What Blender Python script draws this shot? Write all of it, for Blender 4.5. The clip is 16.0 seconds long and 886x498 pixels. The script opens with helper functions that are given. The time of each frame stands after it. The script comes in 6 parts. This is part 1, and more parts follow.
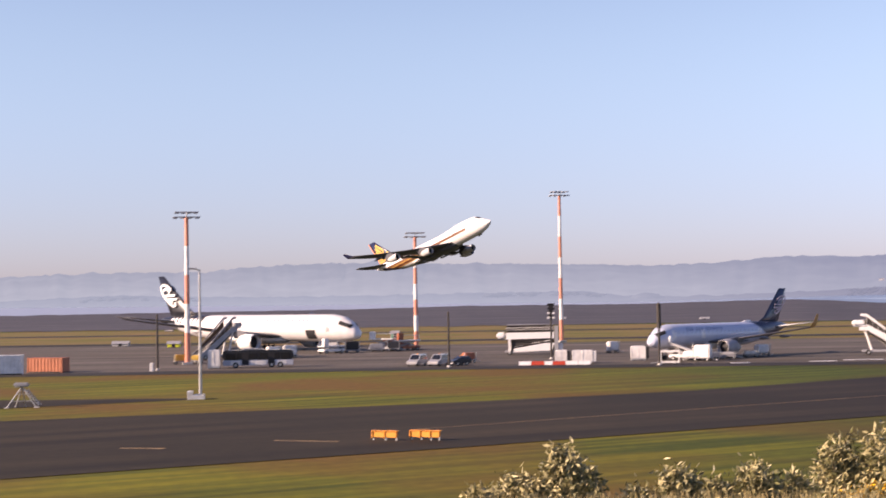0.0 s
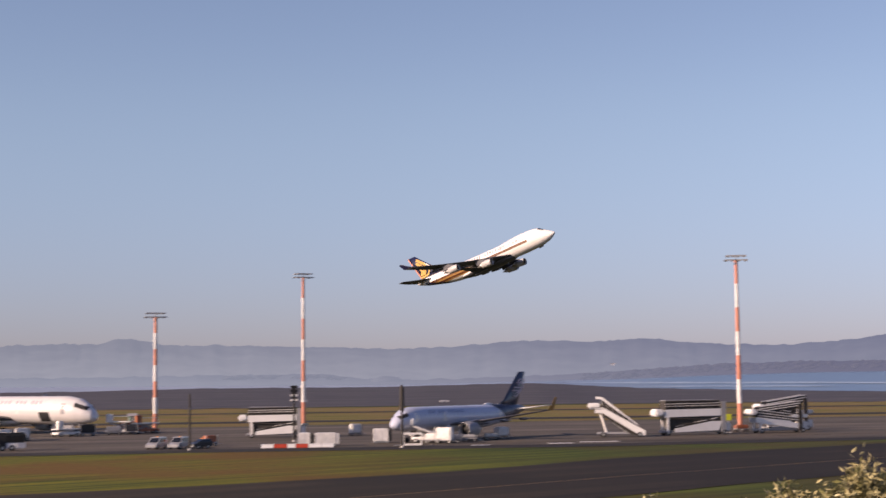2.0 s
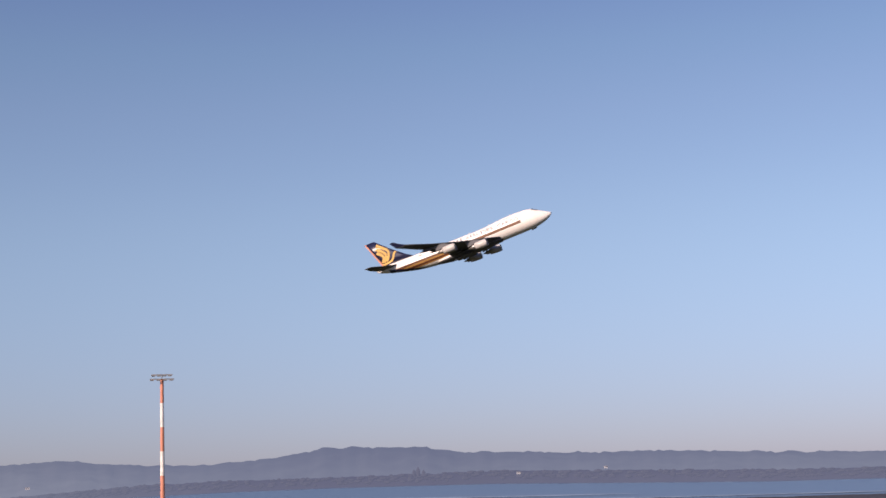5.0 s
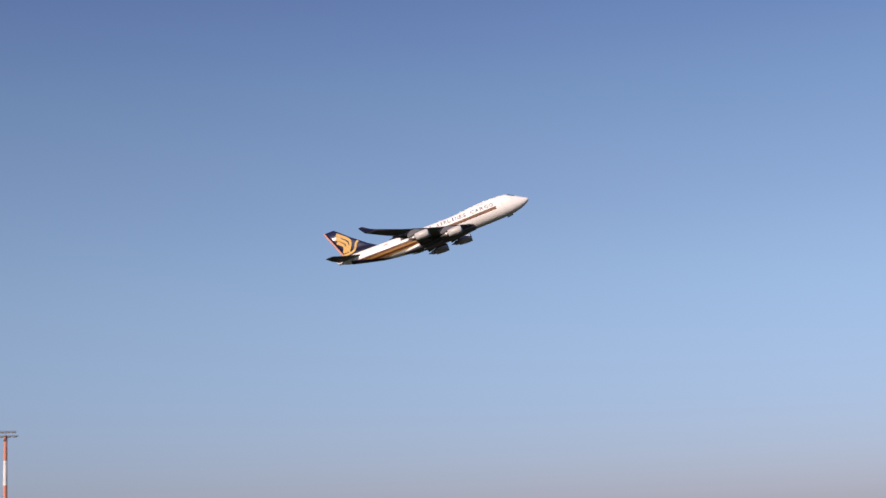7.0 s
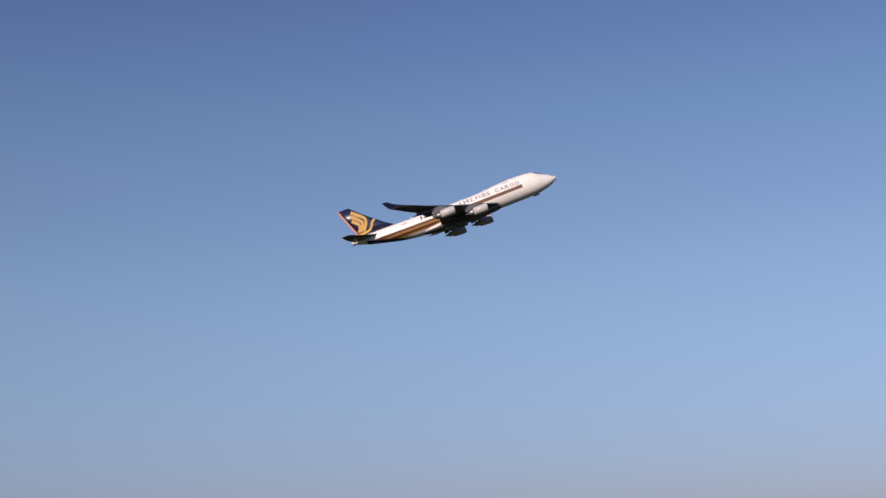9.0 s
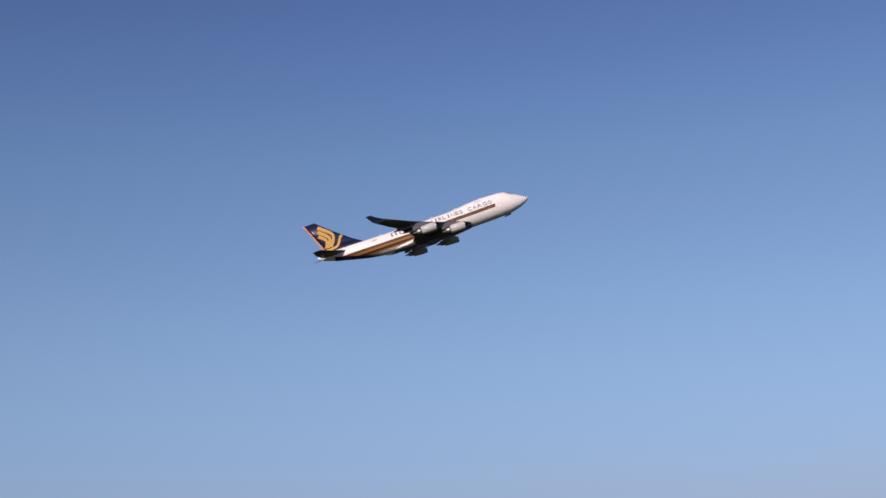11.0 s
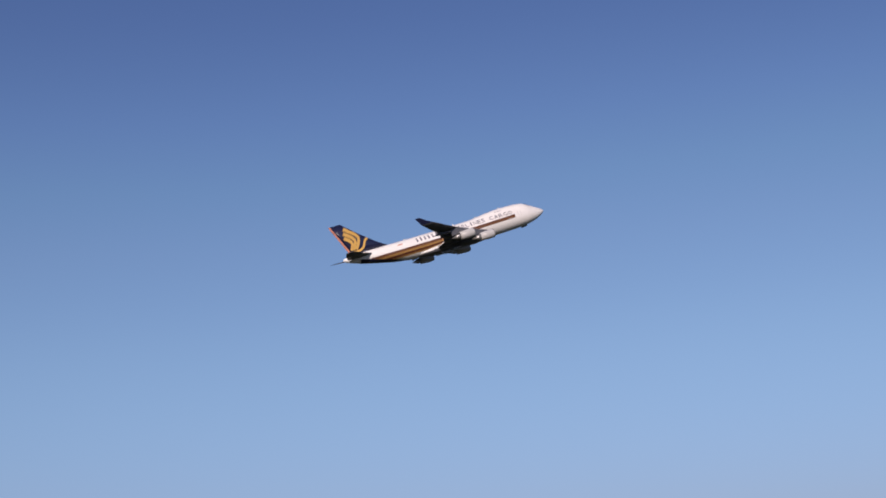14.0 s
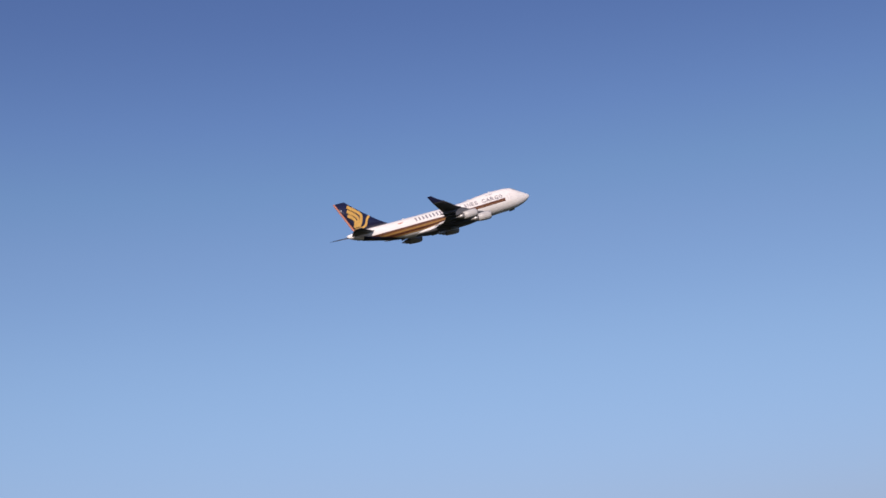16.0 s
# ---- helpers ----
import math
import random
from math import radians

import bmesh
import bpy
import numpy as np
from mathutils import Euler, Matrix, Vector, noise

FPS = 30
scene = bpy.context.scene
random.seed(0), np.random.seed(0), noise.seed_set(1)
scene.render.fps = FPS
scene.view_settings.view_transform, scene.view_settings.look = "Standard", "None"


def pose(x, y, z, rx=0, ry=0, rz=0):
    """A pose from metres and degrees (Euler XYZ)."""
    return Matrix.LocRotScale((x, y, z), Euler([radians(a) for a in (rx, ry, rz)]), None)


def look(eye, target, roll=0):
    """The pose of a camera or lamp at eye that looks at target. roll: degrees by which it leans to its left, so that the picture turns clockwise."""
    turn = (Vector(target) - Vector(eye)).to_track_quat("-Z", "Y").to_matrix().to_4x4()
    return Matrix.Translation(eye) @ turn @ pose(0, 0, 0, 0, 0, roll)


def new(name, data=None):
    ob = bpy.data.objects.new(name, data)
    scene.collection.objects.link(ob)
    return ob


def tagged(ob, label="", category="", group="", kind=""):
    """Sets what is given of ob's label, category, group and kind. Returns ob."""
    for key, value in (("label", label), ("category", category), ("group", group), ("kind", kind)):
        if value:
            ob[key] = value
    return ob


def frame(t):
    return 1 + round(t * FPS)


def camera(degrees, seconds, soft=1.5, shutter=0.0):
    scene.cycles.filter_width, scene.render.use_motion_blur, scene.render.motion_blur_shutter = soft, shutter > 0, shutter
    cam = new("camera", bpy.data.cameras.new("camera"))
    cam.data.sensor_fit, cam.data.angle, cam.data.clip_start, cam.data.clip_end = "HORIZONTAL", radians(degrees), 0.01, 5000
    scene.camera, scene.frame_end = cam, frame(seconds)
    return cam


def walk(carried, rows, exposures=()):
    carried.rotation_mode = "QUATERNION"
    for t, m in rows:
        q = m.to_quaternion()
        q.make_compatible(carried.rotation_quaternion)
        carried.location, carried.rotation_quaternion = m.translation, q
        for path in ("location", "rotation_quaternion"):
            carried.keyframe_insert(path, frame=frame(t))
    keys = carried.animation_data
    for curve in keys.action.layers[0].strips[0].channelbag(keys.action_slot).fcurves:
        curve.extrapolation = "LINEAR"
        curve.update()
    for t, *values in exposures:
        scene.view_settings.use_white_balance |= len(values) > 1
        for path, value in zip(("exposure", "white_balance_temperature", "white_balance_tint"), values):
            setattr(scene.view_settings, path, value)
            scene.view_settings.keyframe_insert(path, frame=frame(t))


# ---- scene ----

from math import cos, sin, tan, pi

# The camera glides over a grassed bank past the miniature jet: seconds, place, yaw, pitch, roll
cam = camera(32.14, 16.0, soft=1.5, shutter=0.45)
PATH = [
    (0.0, 0.1400, 0.0536, 10.5356, -0.248, 1.905, -0.842),
    (0.5, -0.0130, 0.0623, 10.5048, -2.405, 3.065, -0.702),
    (1.0, -0.1596, 0.0744, 10.4746, -5.256, 3.611, -0.396),
    (1.5, -0.3219, 0.1018, 10.4390, -7.560, 4.553, -0.536),
    (2.0, -0.4733, 0.1515, 10.4062, -9.917, 4.867, -0.588),
    (2.5, -0.6377, 0.2146, 10.3691, -14.024, 5.648, -0.995),
    (3.0, -0.7955, 0.2726, 10.3306, -17.087, 6.093, -1.153),
    (3.5, -0.9579, 0.3776, 10.2924, -20.967, 6.787, -1.232),
    (4.0, -1.0992, 0.4981, 10.2612, -25.701, 7.548, -1.871),
    (4.5, -1.2378, 0.6340, 10.2296, -30.269, 8.526, -2.467),
    (5.0, -1.3592, 0.7701, 10.1987, -31.436, 8.857, -2.026),
    (7.5, -1.4026, 1.1323, 10.1197, -38.107, 10.897, -3.250),
    (8.0, -1.4024, 1.1902, 10.1108, -38.587, 10.935, -3.557),
    (8.5, -1.4223, 1.2522, 10.1039, -39.341, 11.123, -3.069),
    (11.0, -1.6764, 1.6336, 10.0738, -50.942, 12.834, -3.419),
    (11.5, -1.7358, 1.7147, 10.0672, -53.646, 13.232, -3.591),
    (12.0, -1.7911, 1.7975, 10.0601, -54.957, 12.922, -3.318),
    (12.5, -1.8425, 1.8840, 10.0562, -56.913, 13.473, -3.445),
    (13.0, -1.8899, 1.9715, 10.0481, -59.283, 13.171, -3.683),
    (13.5, -1.9357, 2.0540, 10.0436, -61.593, 12.541, -3.966),
    (14.0, -1.9880, 2.1262, 10.0508, -64.377, 13.685, -4.047),
    (14.5, -2.0414, 2.1934, 10.0522, -66.830, 14.048, -4.283),
    (15.0, -2.0915, 2.2612, 10.0389, -68.754, 13.634, -4.595),
    (15.5, -2.1398, 2.3300, 10.0187, -70.898, 13.764, -4.774),
    (16.0, -2.1864, 2.4000, 9.9948, -72.353, 13.723, -4.624),
]


def row(t, x, y, z, yaw, pitch, roll):
    a, b = radians(yaw), radians(pitch)
    return t, look((x, y, z), (x - sin(a) * cos(b), y + cos(a) * cos(b), z + sin(b)), roll)


walk(cam, [row(*r) for r in PATH], [(0.0, 0.88, 8500, 33), (1.0, 0.68, 8300, 32), (1.5, 0.55, 8350, 32), (2.0, 0.3, 8400, 31), (3.0, 0.31, 8200, 30), (4.0, 0.33, 8100, 29), (4.5, 0.32, 8100, 28), (5.0, 0.1, 7800, 28), (5.8, -0.02, 7500, 27), (8.0, -0.27, 7300, 25), (11.0, -0.43, 6800, 24), (12.0, -0.46, 6800, 24), (14.0, -0.49, 6800, 24), (15.5, -0.45, 6800, 24), (16.0, -0.37, 6800, 24)])

# ---------------------------------------------------------------- light
SUN_AZ, SUN_EL = -104.0, 22.0          # compass angle from the first view's heading, to the right positive
world = bpy.data.worlds.new("world")
scene.world = world
world.use_nodes = True
wn = world.node_tree
sky = wn.nodes.new("ShaderNodeTexSky")
sky.sky_type, sky.sun_disc = "NISHITA", False
sky.sun_elevation, sky.sun_rotation = radians(SUN_EL), radians(SUN_AZ)
sky.air_density, sky.dust_density, sky.ozone_density = 1.0, 0.4, 4.6
sky.altitude = 250
# sea haze all round the horizon, thinning out upwards
way_in, sep_way, haze, hazed = (wn.nodes.new(k) for k in ("ShaderNodeTexCoord", "ShaderNodeSeparateXYZ", "ShaderNodeMapRange", "ShaderNodeMix"))
haze.interpolation_type = "SMOOTHSTEP"
haze.inputs["From Min"].default_value, haze.inputs["From Max"].default_value = -0.04, 0.19
haze.inputs["To Min"].default_value, haze.inputs["To Max"].default_value = 1.0, 0.0
hazed.data_type, hazed.blend_type = "RGBA", "MULTIPLY"
hazed.inputs[7].default_value = (0.46, 0.508, 0.84, 1)
wn.links.new(way_in.outputs["Generated"], sep_way.inputs[0])
wn.links.new(sep_way.outputs["Z"], haze.inputs["Value"])
wn.links.new(haze.outputs[0], hazed.inputs[0])
wn.links.new(sky.outputs[0], hazed.inputs[6])
# clear greenish blue above the haze, deeper blue higher up
by_height, upper = wn.nodes.new("ShaderNodeValToRGB"), wn.nodes.new("ShaderNodeMix")
tones = by_height.color_ramp
tones.interpolation = "B_SPLINE"
for at, tone in ((0.19, (1.03, 1.13, 1.13, 1)), (0.27, (1.0, 1.05, 1.07, 1)), (0.38, (0.74, 0.77, 0.92, 1))):
    tones.elements.new(at).color = tone
tones.elements[0].position, tones.elements[0].color = 0.08, (1, 1, 1, 1)
tones.elements[-1].position, tones.elements[-1].color = 0.55, (0.66, 0.71, 0.9, 1)
upper.data_type, upper.blend_type = "RGBA", "MULTIPLY"
upper.inputs[0].default_value = 1.0
wn.links.new(sep_way.outputs["Z"], by_height.inputs[0])
wn.links.new(by_height.outputs[0], upper.inputs[7])
wn.links.new(hazed.outputs[2], upper.inputs[6])
wn.links.new(upper.outputs[2], wn.nodes["Background"].inputs[0])
wn.nodes["Background"].inputs[1].default_value = 0.12
sun_data = bpy.data.lights.new("sun", "SUN")
sun_data.energy, sun_data.angle, sun_data.color = 5.0, radians(0.55), (1.0, 0.93, 0.82)
sun = new("sun", sun_data)
_a, _e = radians(SUN_AZ), radians(SUN_EL)
sun.matrix_world = look((0, 0, 80), (-sin(_a) * cos(_e), -cos(_a) * cos(_e), 80 - sin(_e)))


# ---------------------------------------------------------------- materials
def mat(name, color, rough=0.6, metal=0.0, vary=0.12, scale=1.0, bump=0.0, color2=None, detail_scale=None, coat=0.0, emit=None):
    """A surface whose colour wanders at two sizes (scale and detail_scale, in repeats a metre)."""
    m = bpy.data.materials.new(name)
    m.use_nodes = True
    t = m.node_tree
    b = t.nodes["Principled BSDF"]
    geo = t.nodes.new("ShaderNodeNewGeometry")
    n1, n2 = t.nodes.new("ShaderNodeTexNoise"), t.nodes.new("ShaderNodeTexNoise")
    n1.inputs["Scale"].default_value, n1.inputs["Detail"].default_value = scale, 5
    n2.inputs["Scale"].default_value, n2.inputs["Detail"].default_value = detail_scale or scale * 9, 4
    t.links.new(geo.outputs["Position"], n1.inputs["Vector"])
    t.links.new(geo.outputs["Position"], n2.inputs["Vector"])
    mix = t.nodes.new("ShaderNodeMix")
    mix.data_type = "FLOAT"
    mix.inputs[0].default_value = 0.4
    t.links.new(n1.outputs["Fac"], mix.inputs[2])
    t.links.new(n2.outputs["Fac"], mix.inputs[3])
    ramp = t.nodes.new("ShaderNodeValToRGB")
    c2 = color2 or [c * (1 - vary) for c in color]
    c1 = color if color2 else [min(1, c * (1 + vary * 0.5)) for c in color]
    ramp.color_ramp.elements[0].position, ramp.color_ramp.elements[0].color = 0.36, (*c2, 1)
    ramp.color_ramp.elements[1].position, ramp.color_ramp.elements[1].color = 0.64, (*c1, 1)
    t.links.new(mix.outputs[0], ramp.inputs[0])
    t.links.new(ramp.outputs[0], b.inputs["Base Color"])
    b.inputs["Roughness"].default_value, b.inputs["Metallic"].default_value = rough, metal
    b.inputs["Coat Weight"].default_value = coat
    if bump:
        bn = t.nodes.new("ShaderNodeBump")
        bn.inputs["Strength"].default_value = bump
        t.links.new(n2.outputs["Fac"], bn.inputs["Height"])
        t.links.new(bn.outputs[0], b.inputs["Normal"])
    if emit:
        b.inputs["Emission Color"].default_value = (*emit[0], 1)
        b.inputs["Emission Strength"].default_value = emit[1]
    return m


def streaked(name, c_a, c_b, c_c, angle, across, along, rough=0.95, bump=0.0, dim_right=None):
    """Mown or rolled ground: long streaks at an angle, over broad patches of a third colour."""
    m = bpy.data.materials.new(name)
    m.use_nodes = True
    t = m.node_tree
    b = t.nodes["Principled BSDF"]
    geo = t.nodes.new("ShaderNodeNewGeometry")
    mp = t.nodes.new("ShaderNodeMapping")
    mp.vector_type = "TEXTURE"
    mp.inputs["Rotation"].default_value = (0, 0, radians(angle))
    mp.inputs["Scale"].default_value = (along, across, 1)
    t.links.new(geo.outputs["Position"], mp.inputs["Vector"])
    n1, n2, n3 = (t.nodes.new("ShaderNodeTexNoise") for _ in range(3))
    n1.inputs["Scale"].default_value, n1.inputs["Detail"].default_value = 1.0, 4
    n2.inputs["Scale"].default_value, n2.inputs["Detail"].default_value = 0.035, 3
    n3.inputs["Scale"].default_value, n3.inputs["Detail"].default_value = 0.9, 6
    t.links.new(mp.outputs[0], n1.inputs["Vector"])
    t.links.new(geo.outputs["Position"], n2.inputs["Vector"])
    t.links.new(geo.outputs["Position"], n3.inputs["Vector"])
    r1, r2 = t.nodes.new("ShaderNodeValToRGB"), t.nodes.new("ShaderNodeValToRGB")
    r1.color_ramp.elements[0].position, r1.color_ramp.elements[0].color = 0.35, (*c_a, 1)
    r1.color_ramp.elements[1].position, r1.color_ramp.elements[1].color = 0.65, (*c_b, 1)
    r2.color_ramp.elements[0].position, r2.color_ramp.elements[1].position = 0.42, 0.62
    mix = t.nodes.new("ShaderNodeMix")
    mix.data_type = "RGBA"
    t.links.new(n1.outputs["Fac"], r1.inputs[0])
    t.links.new(n2.outputs["Fac"], r2.inputs[0])
    t.links.new(r2.outputs[0], mix.inputs[0])
    t.links.new(r1.outputs[0], mix.inputs[6])
    mix.inputs[7].default_value = (*c_c, 1)
    t.links.new(mix.outputs[2], b.inputs["Base Color"])
    # fine grain: a slight darkening and lightening of the colour
    r3, grain = t.nodes.new("ShaderNodeMapRange"), t.nodes.new("ShaderNodeMix")
    r3.inputs["From Min"].default_value, r3.inputs["From Max"].default_value = 0.3, 0.7
    r3.inputs["To Min"].default_value, r3.inputs["To Max"].default_value = 0.84, 1.14
    grain.data_type, grain.blend_type = "RGBA", "MULTIPLY"
    grain.inputs[0].default_value = 1.0
    t.links.new(n3.outputs["Fac"], r3.inputs["Value"])
    t.links.new(mix.outputs[2], grain.inputs[6])
    t.links.new(r3.outputs[0], grain.inputs[7])
    t.links.new(grain.outputs[2], b.inputs["Base Color"])
    if dim_right:
        # dimmer light on the right put into the colour, growing with x
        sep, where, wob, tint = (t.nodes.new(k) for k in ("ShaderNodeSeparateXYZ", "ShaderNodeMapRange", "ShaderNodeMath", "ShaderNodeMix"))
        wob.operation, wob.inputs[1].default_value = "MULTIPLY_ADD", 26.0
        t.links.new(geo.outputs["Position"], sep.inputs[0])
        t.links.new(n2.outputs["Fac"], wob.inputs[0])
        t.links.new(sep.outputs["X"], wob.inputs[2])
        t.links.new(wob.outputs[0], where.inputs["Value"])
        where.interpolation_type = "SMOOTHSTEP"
        where.inputs["From Min"].default_value, where.inputs["From Max"].default_value = dim_right[0] + 13, dim_right[1] + 13
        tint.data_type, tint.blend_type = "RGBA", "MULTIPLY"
        tint.inputs[7].default_value = (*dim_right[2], 1)
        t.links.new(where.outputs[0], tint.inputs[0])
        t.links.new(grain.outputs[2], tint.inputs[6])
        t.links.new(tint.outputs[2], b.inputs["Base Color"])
    if bump:
        bn = t.nodes.new("ShaderNodeBump")
        bn.inputs["Strength"].default_value = bump
        t.links.new(n3.outputs["Fac"], bn.inputs["Height"])
        t.links.new(bn.outputs[0], b.inputs["Normal"])
    b.inputs["Roughness"].default_value = rough
    b.inputs["Specular IOR Level"].default_value = 0.2
    return m


M_GRASS = streaked("mown_grass", (0.0422, 0.0569, 0.0032), (0.1550, 0.1410, 0.0080), (0.1273, 0.0680, 0.0112), 30, 2.0, 46, dim_right=(0, 58, (0.42, 0.62, 0.6)))
M_GRASS_FAR = streaked("rough_grass", (0.104, 0.100, 0.020), (0.176, 0.136, 0.036), (0.184, 0.120, 0.044), 3, 9, 160)
# bank colour darkened so less light bounces up onto the jet
M_BANK = streaked("darkened_bank_grass", (0.03, 0.036, 0.012), (0.05, 0.05, 0.02), (0.045, 0.04, 0.02), 20, 0.8, 9)
M_ASPHALT = streaked("taxiway_asphalt", (0.0145, 0.0101, 0.0051), (0.0457, 0.0327, 0.0173), (0.0245, 0.0178, 0.0092), 30, 6, 300, 0.85, dim_right=(0, 60, (0.6, 0.55, 0.6)))
M_APRON = streaked("apron_asphalt", (0.045, 0.038, 0.030), (0.164, 0.139, 0.115), (0.098, 0.082, 0.066), 2, 9, 230, 0.85)
M_STRIP = streaked("far_asphalt", (0.024, 0.022, 0.018), (0.048, 0.042, 0.037), (0.029, 0.026, 0.022), 2, 6, 190, 0.85, dim_right=(0, 60, (0.7, 0.66, 0.7)))
M_MUD = streaked("tidal_mud", (0.0468, 0.0448, 0.0510), (0.1061, 0.0960, 0.1003), (0.0624, 0.0592, 0.0686), 4, 26, 700, 0.8)
M_LINE = mat("worn_yellow_line", (0.36, 0.23, 0.1), 0.8, vary=0.4, scale=0.6)
M_WHITE = mat("white_paint", (0.8, 0.79, 0.77), 0.35, vary=0.06, scale=0.6, coat=0.2)
M_WHITE_DIRTY = mat("weathered_white_paint", (0.74, 0.72, 0.69), 0.5, vary=0.22, scale=1.2)
M_JETWHITE = mat("jet_white", (0.84, 0.815, 0.785), 0.32, vary=0.05, scale=14, coat=0.3)
# darker than real wing paint, carrying the shade under the wings
M_JETGREY = mat("jet_wing_grey_darkened", (0.09, 0.092, 0.105), 0.4, vary=0.12, scale=22)
M_BARE = mat("bare_metal", (0.42, 0.41, 0.4), 0.48, 0.85, vary=0.1, scale=30)
M_NAVY = mat("navy_paint", (0.012, 0.014, 0.045), 0.3, vary=0.1, scale=14, coat=0.3)
M_GOLD = mat("gold_paint", (0.62, 0.36, 0.09), 0.4, vary=0.08, scale=14)
M_OCHRE = mat("ochre_paint", (0.4, 0.22, 0.07), 0.4, vary=0.1, scale=14)
M_COWL = mat("grey_white_cowling", (0.52, 0.51, 0.5), 0.4, vary=0.1, scale=14)
M_BRONZE = mat("bronze_paint", (0.2, 0.085, 0.032), 0.4, vary=0.1, scale=14)
M_BROWN = mat("brown_paint", (0.11, 0.035, 0.018), 0.4, vary=0.1, scale=14)
M_TITLE = mat("grey_blue_lettering", (0.18, 0.17, 0.21), 0.4, vary=0.05, scale=14)
M_RED = mat("red_paint", (0.5, 0.06, 0.03), 0.45, vary=0.1, scale=2)
M_MASTRED = mat("mast_red", (0.62, 0.24, 0.16), 0.5, vary=0.15, scale=0.8)
M_BLACK = mat("black_paint", (0.012, 0.013, 0.018), 0.35, vary=0.1, scale=0.6, coat=0.3)
M_NIGHT = mat("blue_black_paint", (0.012, 0.02, 0.045), 0.3, vary=0.1, scale=0.6, coat=0.3)
M_SLATE = mat("slate_blue_lettering", (0.14, 0.18, 0.3), 0.4, vary=0.05, scale=2)
M_HULL = mat("soft_white_paint", (0.66, 0.64, 0.63), 0.35, vary=0.07, scale=0.5, coat=0.2)
# white with the flank's bluish shade put into its colour
M_SHADED_WHITE = mat("shaded_white_paint", (0.46, 0.5, 0.6), 0.28, vary=0.05, scale=0.6, coat=0.4)
M_RUBBER = mat("black_rubber", (0.02, 0.02, 0.02), 0.85, vary=0.2, scale=3)
M_DARK = mat("dark_cavity", (0.012, 0.012, 0.014), 0.7, vary=0.1, scale=3)
M_CABIN = mat("cabin_window_grey", (0.44, 0.46, 0.52), 0.2, vary=0.1, scale=3)
M_GLASS = mat("dark_glass", (0.015, 0.018, 0.024), 0.08, vary=0.05, scale=3)
M_STEEL = mat("galvanised_steel", (0.45, 0.45, 0.44), 0.45, 0.7, vary=0.15, scale=2)
M_PALE_TITLE = mat("pale_grey_lettering", (0.34, 0.29, 0.35), 0.4, vary=0.05, scale=2)
M_GREY = mat("grey_paint", (0.3, 0.3, 0.31), 0.55, vary=0.15, scale=1)
M_POLE = mat("weathered_timber_shade_fill", (0.045, 0.04, 0.036), 0.85, vary=0.3, scale=2, bump=0.2)
M_ORANGE = mat("orange_paint", (0.72, 0.27, 0.03), 0.5, vary=0.1, scale=2)
M_RUST = mat("rust_orange_steel", (0.4, 0.125, 0.06), 0.65, vary=0.25, scale=0.8, bump=0.15)
# far walls with the haze mixed into their grey-blue colour
M_HAZED = mat("far_hazed_wall", (0.3, 0.32, 0.36), 0.8, vary=0.1, scale=0.2)
M_VAN = mat("silver_paint", (0.42, 0.42, 0.43), 0.3, 0.3, vary=0.06, scale=1, coat=0.3)
M_YELLOW = mat("yellow_paint", (0.5, 0.32, 0.06), 0.5, vary=0.15, scale=2)
M_LIME = mat("lime_yellow_panel", (0.6, 0.65, 0.05), 0.5, vary=0.1, scale=2)
M_CONCRETE = mat("pale_concrete", (0.5, 0.48, 0.45), 0.85, vary=0.2, scale=1.5, bump=0.2)
M_LEAF = mat("olive_leaf", (0.2, 0.19, 0.07), 0.5, color2=(0.07, 0.065, 0.025), scale=2.5, detail_scale=14)
M_LEAF_PALE = mat("pale_dry_leaf", (0.6, 0.52, 0.28), 0.55, color2=(0.24, 0.21, 0.09), scale=2.5, detail_scale=14)
M_TWIG = mat("brown_twig", (0.13, 0.09, 0.06), 0.9, vary=0.3, scale=6)
M_FLOWER = mat("yellow_gorse_flower", (0.75, 0.42, 0.02), 0.6, vary=0.2, scale=8)
